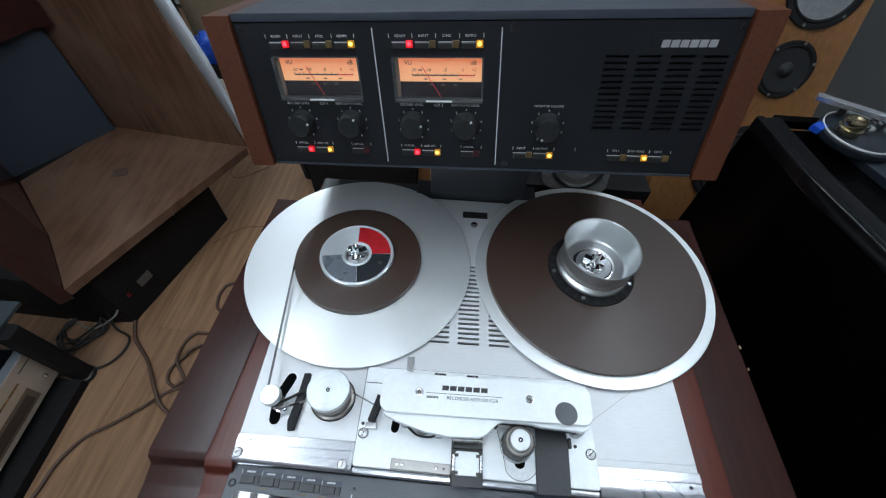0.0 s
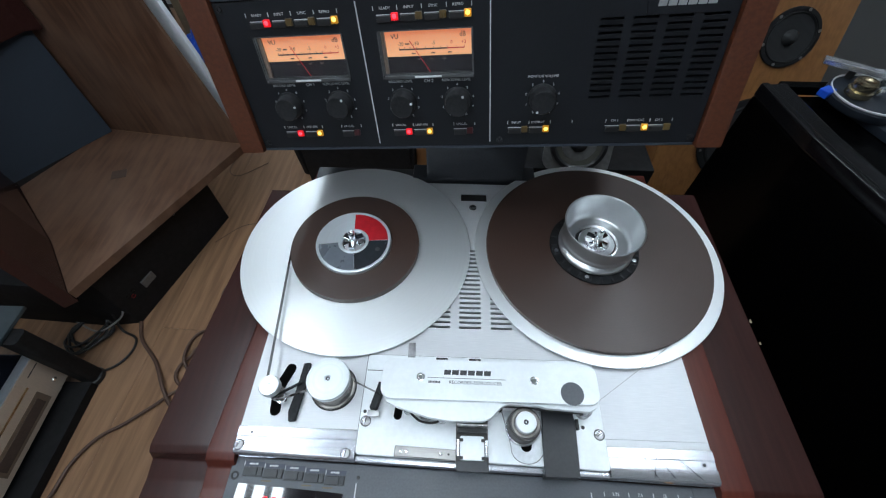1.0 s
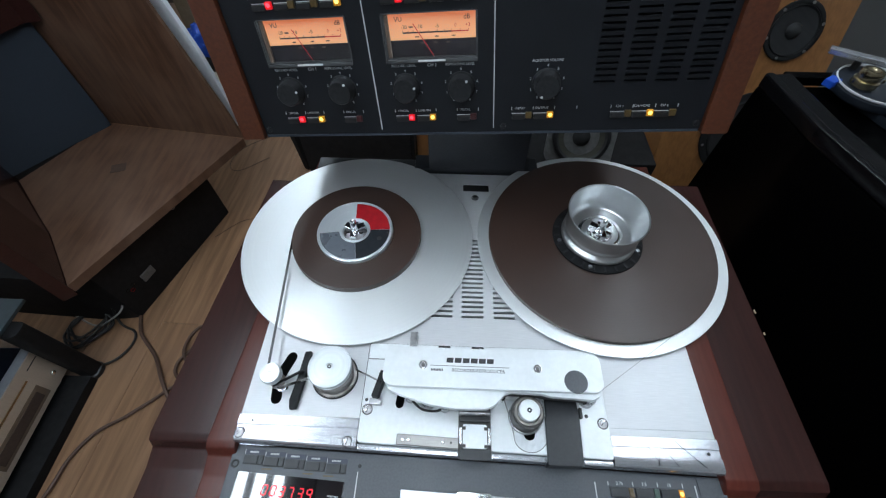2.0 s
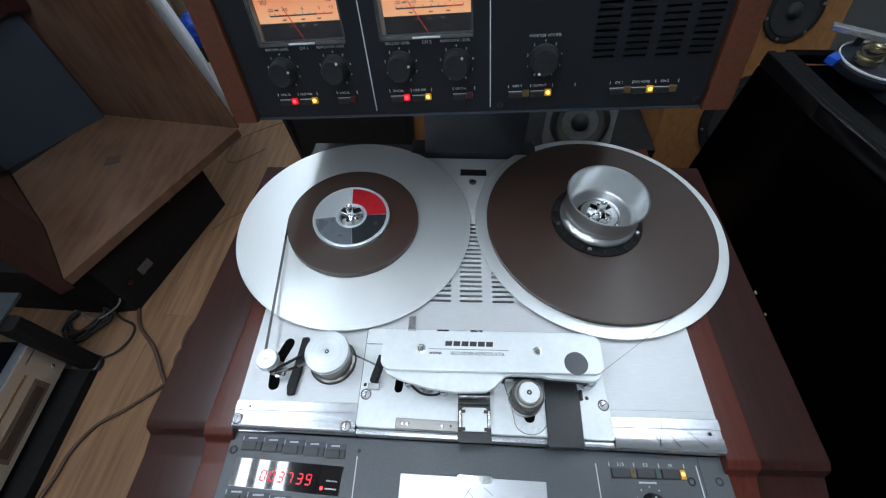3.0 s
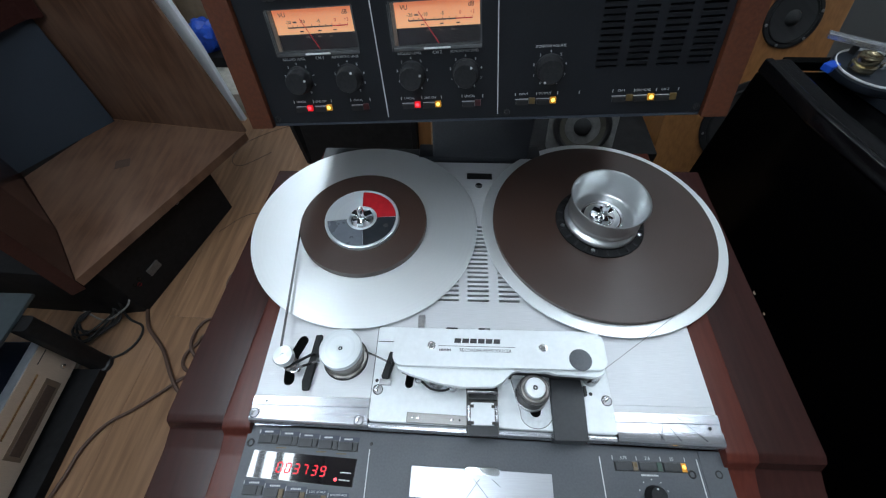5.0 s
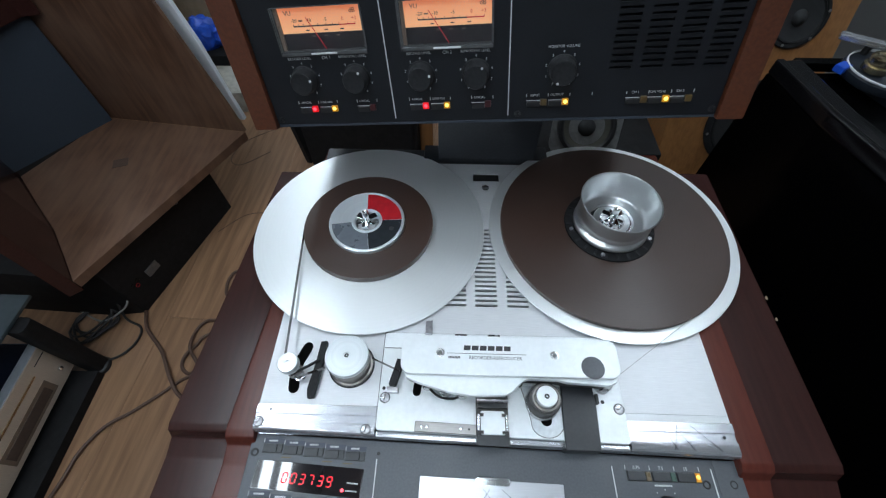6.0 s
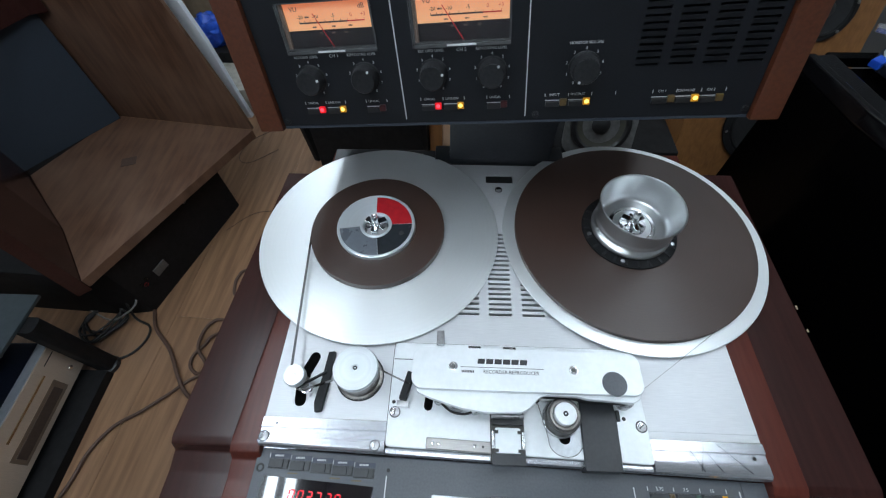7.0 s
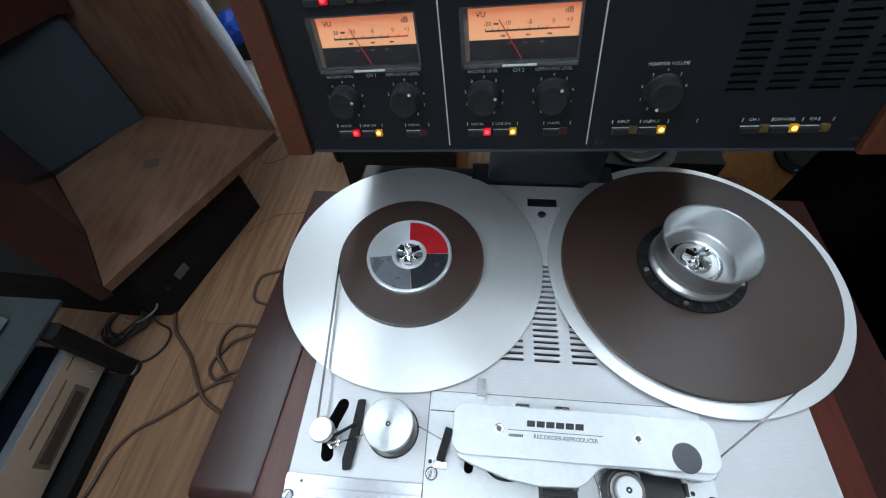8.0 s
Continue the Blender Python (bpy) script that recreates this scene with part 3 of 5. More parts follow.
# tape cutter
cutter = part("cutter_base", prism(rounded(-0.0135, 0.0185, -0.0178, 0.030, 0.0012, 2), PZ, PZ + 0.0055, 0.0005, 1), M_RUBBER, deck, "black tape cutter block")
part("cutter_plate", prism(rounded(-0.0095, 0.0145, -0.0095, 0.0125, 0.0015, 2), PZ + 0.0055, PZ + 0.0075, 0.0004, 1), M_PAINT_SILVER, cutter, "bright silver cutter plate")
part("cutter_front", box(-0.0125, 0.0175, -0.0195, -0.010, PZ + 0.0055, PZ + 0.008, 0.0008), M_BUTTON, cutter, "dark grey thumb bar")
for x in (-0.0115, 0.0165):
    part("cutter_guide", box(x - 0.0012, x + 0.0012, -0.006, 0.009, PZ + 0.0055, PZ + 0.0095, 0.0004), M_STEEL, cutter)
part("cutter_hinge", moved(disc(0.003, -0.0155, 0.0155, 0.0005, seg=16), pose(0.0025, 0.0225, PZ + 0.010, 0, 90)), M_STEEL, cutter, "steel hinge bar")
part("cutter_block", box(-0.012, 0.017, 0.0145, 0.020, PZ + 0.0055, PZ + 0.011, 0.0008), M_BLACK, cutter)
part("cutter_blade", box(-0.006, 0.011, 0.0275, 0.033, PZ + 0.0055, PZ + 0.012, 0.0006), M_KNOB, cutter)

for x, d in ((-0.0105, 1), (0.0155, -1)):
    for y in (-0.0075, 0.0085):
        part("cutter_clip", box(min(x, x + d * 0.004), max(x, x + d * 0.004), y - 0.0014, y + 0.0014, PZ + 0.0075, PZ + 0.0092, 0.0003), M_RUBBER, cutter, "black spring clip")

# pinch roller with its recess
recess = [(0.0340, 0.040), (0.0395, 0.018), (0.0420, 0.006)] + [(0.0575 + 0.0155 * math.cos(radians(a)), 0.0035 + 0.0130 * math.sin(radians(a))) for a in range(190, 331, 14)] + [(0.0735, 0.0), (0.0735, 0.040)]
part("recess_edge", prism([(0.0565 + (x - 0.0565) * 1.035, y if y > 0.03 else y - 0.0006) for x, y in recess], PZ - 0.0005, PZ + 0.0002), M_FRAMEGREY, deck)
part("roller_recess", prism(recess, PZ - 0.0004, PZ + 0.0004, 0.0002, 1), M_GREYPLATE, deck, "pale shaped recess plate")
part("recess_slot", prism(capsule((0.0575, 0.018), (0.057, 0.0065), 0.0055), PZ + 0.0002, PZ + 0.0008), M_HOLE, deck)
roller = part("pinch_roller", lathe([(0, 0), (0.0125, 0), (0.0165, 0.002), (0.0168, 0.005), (0.0155, 0.006), (0.0155, 0.0195), (0.0160, 0.021), (0.0157, 0.0225), (0.0125, 0.023), (0, 0.023)], 40), M_RUBBER, deck, "dark rubber pinch roller", pose(0.0535, 0.0225, PZ))
part("roller_ring", ring(0.0106, 0.0140, 0.0225, 0.0255, 0.0006, seg=40), M_ROLLERSIDE, roller)
part("roller_collar", ring(0.0150, 0.0170, 0.0018, 0.0058, 0.0006, seg=40), M_STEEL, roller, "steel collar")
part("roller_cap", lathe([(0.0102, 0.022), (0.0102, 0.0290), (0.0096, 0.0298), (0.0036, 0.0300), (0.0028, 0.0293), (0, 0.0293)], 40), M_PAINT_SILVER, roller, "bright silver cap")
part("cap_screw", ring(0.0008, 0.0024, 0.0292, 0.0298, 0.0002, seg=16), M_DARKPRINT, roller)
part("guide_post", lathe([(0.0042, 0), (0.0042, 0.014), (0.0052, 0.015), (0.0052, 0.020), (0.004, 0.0215), (0, 0.0215)], 20), M_CHROME, deck, "chrome guide post", pose(0.0275, 0.0375, PZ))

# black shield
part("shield", prism([(0.0745, 0.045), (0.0745, 0.024), (0.0735, 0.0225), (0.0725, -0.0190), (0.106, -0.0190), (0.108, 0.024), (0.1065, 0.045)], PZ, PZ + 0.0045, 0.0006, 1), M_BUTTON, deck, "dark grey head shield")
part("shield_lip", box(0.0728, 0.1058, -0.0208, -0.0180, 0.740, PZ + 0.0045, 0.0006), M_BUTTON, deck)
part("shield_spring", box(0.1085, 0.1115, 0.023, 0.033, PZ, PZ + 0.005, 0.0006), M_BLACK, deck)

# head cover: lower apron, upper cap, screws, prints
HZ = 0.794
apron = [(-0.088, 0.046), (-0.084, 0.036), (-0.072, 0.031), (-0.042, 0.0225), (-0.018, 0.0195), (0.012, 0.0205), (0.020, 0.0245), (0.030, 0.0345), (0.036, 0.037),
         (0.066, 0.0365), (0.074, 0.0345), (0.115, 0.0325), (0.122, 0.036), (0.125, 0.044), (0.125, 0.062), (0.118, 0.072), (-0.078, 0.075), (-0.088, 0.064)]
cover = part("head_cover", prism(apron, HZ - 0.013, HZ - 0.0065, 0.0008, 1), M_PAINT_SILVER, deck, "silver hinged head cover")
part("cover_cap", prism(rounded(-0.0895, 0.1255, 0.0375, 0.0775, 0.0105, 8), HZ - 0.0062, HZ, 0.0012, 2), M_PAINT_SILVER, cover, "rounded silver cover cap")
part("cover_underside", prism([(x * 0.97, 0.05 + (y - 0.05) * 0.86) for x, y in apron], HZ - 0.026, HZ - 0.0132), M_BLACK, cover, "dark head block under the cover")
for x in (-0.0505, 0.0625):
    part("cover_rosette", ring(0.0024, 0.0042, HZ - 0.0004, HZ + 0.0005, 0.0002, x, 0.0590, 24), M_CHROME, cover)
    part("cover_screw", disc(0.0021, HZ - 0.0004, HZ + 0.0004, 0.0002, x, 0.0590, 16), M_FRAMEGREY, cover)
part("round_badge", disc(0.0112, HZ - 0.0004, HZ + 0.0008, 0.0004, 0.0985, 0.0475, 48), M_CONTROL, cover, "round dark grey badge")
bars(-0.0275, 0.0205, 0.0645, 0.0048, HZ + 0.0001, cover, M_DARKPRINT, 6, 0.16, "maker_bar")
part("print_rule", box(-0.0435, 0.0345, 0.0585, 0.0589, HZ - 0.0002, HZ + 0.0002), M_DARKPRINT, cover)
bars(-0.0425, -0.0305, 0.0545, 0.0030, HZ + 0.0001, cover, M_DARKPRINT, 4, 0.3)
words("RECORDER-REPRODUCER", 0.0048, 0.0040, 0.0545, HZ + 0.0001, cover, M_DARKPRINT, squeeze=0.93)
for x in (-0.03, 0.004):
    part("cover_hinge", moved(disc(0.003, -0.006, 0.006, 0.0004, seg=14), pose(x, 0.0785, HZ - 0.006, 0, 90)), M_STEEL, cover)
# heads seen below the apron
for x, y, r in ((-0.064, 0.037, 0.005), (-0.045, 0.034, 0.008), (-0.028, 0.030, 0.006), (0.118, 0.041, 0.0075)):
    part("tape_head", lathe([(r, 0), (r, 0.012), (r * 0.8, 0.014), (r * 0.8, 0.026), (0, 0.026)], 24), M_STEEL, deck, "steel tape head", pose(x, y, PZ))
part("head_slot", prism(capsule((-0.0735, 0.041), (-0.0745, 0.031), 0.0042), PZ, PZ + 0.0006), M_HOLE, deck)
part("head_cable", tube([(-0.062, 0.034, PZ + 0.004), (-0.05, 0.025, PZ + 0.006), (-0.035, 0.0245, PZ + 0.005), (-0.026, 0.030, PZ + 0.008)], 0.0012, 6), M_CABLEBLK, deck)
part("tape_lifter", moved(box(-0.0035, 0.0035, -0.012, 0.016, 0, 0.012, 0.001), pose(-0.097, 0.046, PZ, 0, 0, -14)), M_KNOB, deck, "black tape lifter arm")
part("lifter_foot", box(-0.1055, -0.0935, 0.0285, 0.0345, PZ, PZ + 0.006, 0.0008), M_STEEL, deck)

# tension arms on the left
def bent_slot(mid, r, n=6):
    """Plan outline of a bent slot with round ends along a few points."""
    pts = [Vector((x, y)) for x, y in mid]
    dirs = [(pts[min(i + 1, len(pts) - 1)] - pts[max(i - 1, 0)]).normalized() for i in range(len(pts))]
    left_side = [(p.x - d.y * r, p.y + d.x * r) for p, d in zip(pts, dirs)]
    right_side = [(p.x + d.y * r, p.y - d.x * r) for p, d in zip(pts, dirs)]
    a1, a0 = math.atan2(dirs[-1].y, dirs[-1].x), math.atan2(dirs[0].y, dirs[0].x)
    cap1 = [(pts[-1].x + r * math.cos(a1 - math.pi / 2 + math.pi * k / n), pts[-1].y + r * math.sin(a1 - math.pi / 2 + math.pi * k / n)) for k in range(1, n)]
    cap0 = [(pts[0].x + r * math.cos(a0 + math.pi / 2 + math.pi * k / n), pts[0].y + r * math.sin(a0 + math.pi / 2 + math.pi * k / n)) for k in range(1, n)]
    return right_side + cap1 + left_side[::-1] + cap0


part("arm_slot", prism(bent_slot([(-0.2045, 0.0325), (-0.2058, 0.043), (-0.2062, 0.052), (-0.2045, 0.061), (-0.2015, 0.069), (-0.1985, 0.0775)], 0.0056), DZ - 0.0002, DZ + 0.0005), M_HOLE, deck, "curved black arm slot")
part("brake_lever", prism([(-0.1835, 0.082), (-0.1765, 0.083), (-0.1765, 0.062), (-0.1800, 0.022), (-0.1865, 0.021), (-0.1885, 0.030), (-0.1850, 0.058)], DZ, DZ + 0.007, 0.0012), M_KNOB, deck, "black tension lever")
part("arm_rod", tube([(-0.2065, 0.0420, DZ + 0.012), (-0.1800, 0.060, DZ + 0.010)], 0.0016, 8), M_KNOB, deck)
ten = part("tension_roller", lathe([(0, 0), (0.0080, 0), (0.0080, 0.003), (0.0055, 0.004), (0.0055, 0.016), (0.0086, 0.0175), (0.0088, 0.0205), (0.0096, 0.0212)], 40), M_ROLLERSIDE, deck, "small turned metal tension roller", pose(-0.2062, 0.0498, DZ))
part("roller_top", lathe([(0.0096, 0.0211), (0.0104, 0.0218), (0.0106, 0.0285), (0.0099, 0.0298), (0.0018, 0.0300), (0.0014, 0.0294), (0, 0.0294)], 48), M_TURNED, ten, "turned silver top")
part("arm_tip", lathe([(0, 0), (0.0058, 0), (0.0062, 0.002), (0.0056, 0.006), (0, 0.007)], 24), M_CHROME, deck, "bright arm pivot", pose(-0.1975, 0.0425, DZ + 0.006))
guide = part("guide_roller", lathe([(0, 0), (0.0226, 0), (0.0232, 0.0012), (0.0232, 0.003), (0.0208, 0.004), (0.0207, 0.010), (0.0210, 0.0104), (0.0207, 0.0108), (0.0207, 0.0240), (0.0219, 0.0250)], 64), M_ROLLERSIDE, deck, "large turned aluminium guide roller", pose(-0.1468, 0.0582, DZ))
part("roller_top", lathe([(0.0219, 0.0249), (0.0223, 0.0256), (0.0225, 0.0298), (0.0217, 0.0312), (0.0034, 0.0313), (0.0030, 0.0306), (0, 0.0306)], 64), M_TURNED, guide, "turned silver top")
part("roller_seat", ring(0.0232, 0.0246, 0, 0.0010, 0.0003), M_BLACK, guide, "thin black seat ring")
part("roller_screw", ring(0.0008, 0.0022, 0.0306, 0.0312, 0.0002, seg=16), M_DARKPRINT, guide)

# ---- control panel in front ----
CZ = 0.732
panel_body = prism(rounded(-0.2415, 0.2475, -0.30, -0.0208, 0.002, 2), 0.70, CZ, 0.0012)
for v in panel_body.verts:
    if v.co.y > -0.1:
        v.co.y += 0.005 - 0.026 * v.co.x
part("control_panel", panel_body, M_CONTROL, deck, "dark grey control panel")
part("panel_cheek", box(0.2215, 0.2470, -0.30, -0.022, CZ - 0.001, CZ + 0.0008, 0.0004), M_CONTROL, deck)
for x in (-0.1118, 0.1215, 0.2185):
    part("print_rule", box(x - 0.0005, x + 0.0005, -0.295, -0.030, CZ, CZ + 0.0003), M_PRINT, deck)


def button(x0, x1, y, lens, lit, h=0.0075):
    b = part("push_button", box(x0, x1 - 0.0058, y - h / 2, y + h / 2, CZ - 0.001, CZ + 0.0022, 0.0006), M_BUTTON, deck, "dark grey push button")
    on = lens is M_LEDORG
    lens_part = part("button_lens", box(x1 - 0.0054, x1 - 0.0006, y - h / 2, y + h / 2, CZ - 0.001, CZ + 0.0018, 0.0004), M_AMBERDIM if on else lens, b, lit)
    if on:
        part("bulb", moved(lathe([(0.0019, 0), (0.0016, 0.0006), (0, 0.0009)], 14), pose(x1 - 0.0030, y + 0.0004, CZ + 0.0017)), lens, lens_part, "bright glowing bulb")
    part("button_well", box(x0 - 0.0005, x1, y - h / 2 - 0.0006, y + h / 2 + 0.0006, CZ - 0.001, CZ + 0.0003), M_BLACK, b)
    return b


def tick(x, y, z=CZ, parent=None, h=0.0038, w=0.0006):
    return part("print_tick", box(x - w / 2, x + w / 2, y - h / 2, y + h / 2, z, z + 0.0003), M_PRINT, parent or deck)


for k in range(5):
    x0 = -0.2275 + k * 0.0211
    y = -0.0232 - k * 0.0013
    button(x0, x0 + 0.0195, y, M_BUTTON, "")
    bars(x0 + 0.004, x0 + 0.013, y + 0.0072, 0.0022, CZ, deck, M_PRINT, 3, 0.2)
    tick(x0 - 0.0008, y + 0.0072)
    part("print_strip", box(x0 - 0.0015, x0 + 0.0198, y + 0.0048, y + 0.0092, CZ - 0.001, CZ + 0.0001), M_STRIPBLUE, deck)
    y = -0.0692 - k * 0.0021
    x0 = -0.2305 + k * 0.0211
    button(x0, x0 + 0.0195, y, M_BUTTON if k == 0 else M_AMBEROFF, "" if k == 0 else "unlit amber lens")
    if k in (3, 4):
        words(("LOC START", "BACKSPACE")[k - 3], 0.0026, x0 + 0.0095, y + 0.0066, CZ + 0.0001, deck, M_PRINT, width=0.0160)
    else:
        bars(x0 + 0.004, x0 + 0.0145, y + 0.0065, 0.0022, CZ, deck, M_PRINT, 3, 0.2)
    tick(x0 - 0.0008, y + 0.0065)
    part("print_strip", box(x0 - 0.0015, x0 + 0.0198, y + 0.0046, y + 0.0086, CZ - 0.001, CZ + 0.0001), M_STRIPBLUE, deck)
for k in (1, 3, 4):
    bars(-0.2285 + k * 0.0208, -0.2185 + k * 0.0208, -0.0296 - k * 0.0013, 0.0018, CZ, deck, M_AMBEROFF, 3, 0.1)
for k in range(3):
    x0 = -0.232 + k * 0.022
    button(x0, x0 + 0.0195, -0.097, M_BUTTON, "")
    if k == 0:
        words("SHUTTLE", 0.0030, x0 + 0.0085, -0.0900, CZ + 0.0001, deck, M_PRINT, width=0.0135)
    else:
        bars(x0 + 0.006, x0 + 0.0125, -0.0895, 0.0022, CZ, deck, M_PRINT, 2, 0.2)
display = part("display", moved(box(-0.0535, 0.0535, -0.0125, 0.0125, CZ - 0.001, CZ + 0.0012, 0.0006), pose(-0.1770, -0.0488, 0, 0, 0, -3.2)), M_ACRYLIC, deck, "glossy dark counter window")
SEGS = {"0": "abcdef", "3": "abcdg", "7": "abc", "4": "bcfg", "1": "bc", "9": "abcdfg"}
at_seg = {"a": (0, 1, 1), "b": (0.5, 0.5, 0), "c": (0.5, -0.5, 0), "d": (0, -1, 1), "e": (-0.5, -0.5, 0), "f": (-0.5, 0.5, 0), "g": (0, 0, 1)}
turn = pose(-0.1770, -0.0488, CZ + 0.0012, 0, 0, -3.2)
for k, ch in enumerate("003739"):
    bm = bmesh.new()
    for s in SEGS[ch]:
        sx, sy, flat = at_seg[s]
        cx, cy = -0.0225 + k * 0.0086 + (0.001 if k > 3 else 0) + sx * 0.0046 + sy * 0.0005, -0.0012 + sy * 0.0042
        hx, hy = (0.0018, 0.0006) if flat else (0.0006, 0.0017)
        box(cx - hx, cx + hx, cy - hy, cy + hy, 0.0, 0.0002, 0, bm)
    part("digit", moved(bm, turn), M_SEG, display, "lit red digit")
part("status_lamp", lathe([(0.0017, 0), (0.0015, 0.0007), (0, 0.0010)], 16), M_LEDRED, display, "lit red lamp", turn @ pose(0.0355, -0.0072, 0))
for dy in (0.0, 0.0065):
    bars(0.0, 0.011, 0, 0.0018, 0, display, M_PRINT, 4, 0.3).matrix_local = turn @ pose(0.039, -0.0072 + dy, 0.0001)
part("cable_socket", disc(0.0018, 0, 0.0005, 0.0002, seg=14), M_BLACK, deck, "", pose(-0.1105, -0.0250, CZ))
for x, y in ((-0.2355, -0.0270), (0.2105, -0.0435), (0.2365, -0.0430)):
    part("rubber_ring", ring(0.0022, 0.0040, CZ, CZ + 0.0010, 0.0004, x, y, 20), M_BLACK, deck)

# cassette-like flap in the middle
flap = part("door_flap", moved(box(-0.0695, 0.0695, -0.0135, 0.0135, CZ - 0.001, CZ + 0.0020, 0.0006), pose(0.0015, -0.0590, 0, 0, 0, -1.6)), M_FLAP, deck, "polished aluminium flap")
part("flap_latch", moved(prism(capsule((-0.0135, 0), (0.0135, 0), 0.0035), CZ, CZ + 0.0042, 0.0008), pose(0.0030, -0.0470, 0, 0, 0, -1.6)), M_CHROME, flap, "oval chrome latch")

# fine dark lines drawn on the polished metal in place of reflections
for z, par, lines in ((DZ + 0.0006, deck, ((0.170, 0.008, 0.183, -0.0165), (0.188, 0.008, 0.180, -0.0165), (0.199, 0.008, 0.2255, -0.0165), (0.188, 0.0005, 0.1995, -0.0165))),
                      (CZ + 0.0022, flap, ((0.000, -0.0535, -0.013, -0.070), (-0.006, -0.0535, 0.008, -0.070), (0.012, -0.0535, 0.020, -0.060)))):
    for xa, ya_, xb, yb in lines:
        part("reflection_line", tube([(xa, ya_, z), (xb, yb, z)], 0.00022, 4), M_DARKPRINT, par, "fine dark line painted for a reflection")

# speed buttons and knob
for k, (lens, lit, text) in enumerate(((M_AMBEROFF, "unlit amber lens", "3.75"), (M_GREENOFF, "unlit green lens", "7.5"), (M_LEDORG, "lit orange lens", "15"))):
    x0 = 0.1355 + k * 0.0240
    button(x0, x0 + 0.0230, -0.0380, lens, lit, 0.0080)
    words(text, 0.0042, x0 + 0.010, -0.0305, CZ + 0.0001, deck, M_PRINT)
    tick(x0 - 0.0012, -0.0305)
tick(0.2065, -0.0305)
for k, (lens, lit) in enumerate(((M_BUTTON, ""), (M_LEDORG, "lit orange lens"), (M_AMBEROFF, "unlit amber lens"))):
    x0 = 0.1390 + k * 0.0250
    button(x0, x0 + 0.0230, -0.0930, lens, lit, 0.0080)
    if k == 0:
        words("VARISPEED", 0.0030, x0 + 0.0105, -0.0862, CZ + 0.0001, deck, M_PRINT, width=0.0170)
    else:
        bars(x0 + 0.006, x0 + 0.015, -0.0860, 0.0022, CZ, deck, M_PRINT, 3, 0.2)
    tick(x0 - 0.0012, -0.0862)


def knob(x, y, z, r, h, parent, angle, m=None, reach=0.62):
    """A fluted skirted knob with a white dot."""
    prof = [(0, 0), (r * 1.12, 0), (r * 1.12, h * 0.12), (r, h * 0.2), (r * 0.93, h * 0.92), (r * 0.86, h), (r * 0.5, h * 0.97), (0, h * 0.96)]
    bm = lathe(prof, 48)
    for v in bm.verts:
        rr = math.hypot(v.co.x, v.co.y)
        if rr > r * 0.8 and v.co.z > h * 0.15:
            k = 1 + 0.02 * math.cos(24 * math.atan2(v.co.y, v.co.x))
            v.co.x, v.co.y = v.co.x * k, v.co.y * k
    k = part("knob", bm, M_KNOB, parent, "black knob with a white dot", (m or Matrix()) @ pose(x, y, z))
    a = radians(angle)
    part("knob_dot", disc(r * 0.10, h * 0.955, h * 1.02, 0.0001, r * reach * math.cos(a), r * reach * math.sin(a), 14), M_PRINT, k)
    return k


knob(0.1685, -0.0635, CZ, 0.0086, 0.012, deck, 95)
bars(0.1600, 0.1770, -0.0455, 0.0022, CZ, deck, M_PRINT, 5, 0.2)
for k in range(9):
    a = radians(230 - k * 35)
    part("print_dot", disc(0.0006, 0, 0.0003, 0.0001, 0, 0, 8), M_PRINT, deck, "", pose(0.1690 + 0.0145 * math.cos(a), -0.0635 + 0.0145 * math.sin(a), CZ))


# ---- reels ----
LX, LY, RX, RY = -0.149, 0.2412, 0.1675, 0.2476
PLZ = 0.757
left = thing("supply_reel", "aluminium platter with a small pancake of brown tape", "tape reel", pose(LX, LY, PLZ))
part("platter", lathe([(0, -0.002), (0.1495, -0.002), (0.1505, -0.0012), (0.1505, -0.0006), (0.1498, 0), (0, 0)], 160), M_DISC, left, "bright turned aluminium platter")
part("platter_boss", disc(0.03, -0.0115, -0.002, 0.0005), M_STEEL, left)
part("tape_pack", moved(lathe([(0.0478, 0.0003), (0.0836, 0.0003), (0.0838, 0.0040), (0.0834, 0.0080), (0.0834, 0.0091), (0.0818, 0.0093), (0.070, 0.0094), (0.0478, 0.0092)], 128, close=True), pose(-0.001, 0, 0)), M_TAPE, left, "small wound pack of brown tape")
HUBAT = pose(-0.0026, 0, 0.0072) @ Matrix.Diagonal((0.972, 0.972, 1.0, 1.0))
hub = part("hub", lathe([(0.0165, -0.007), (0.0480, -0.0069), (0.0500, 0.0003), (0.0501, 0.0072), (0.0490, 0.0080), (0.0478, 0.0078), (0.0470, 0.0072), (0.0180, 0.0072), (0.0165, 0.0066)], 96, close=True), M_HUB, left, "polished metal tape hub", HUBAT)


def sector(r0, r1, a0, a1, z0, z1, n=16):
    pts = [(r1 * math.cos(radians(a0 + (a1 - a0) * k / n)), r1 * math.sin(radians(a0 + (a1 - a0) * k / n))) for k in range(n + 1)]
    pts += [(r0 * math.cos(radians(a1 - (a1 - a0) * k / n)), r0 * math.sin(radians(a1 - (a1 - a0) * k / n))) for k in range(n + 1)]
    return prism(pts, z0, z1)


part("red_segment", sector(0.0205, 0.0462, 5, 95, 0.0072, 0.0075), M_RED, hub, "red printed segment")
# these two segments paint the hub's reflections; only the red is print
part("grey_segment", sector(0.0205, 0.0462, 280, 364, 0.0072, 0.0074, 28), M_HUBDARK, hub, "dark grey reflection painted on the hub")
part("slate_segment", sector(0.0205, 0.0462, 189, 279.5, 0.0072, 0.0074, 28), M_HUBMID, hub, "slate grey reflection painted on the hub")
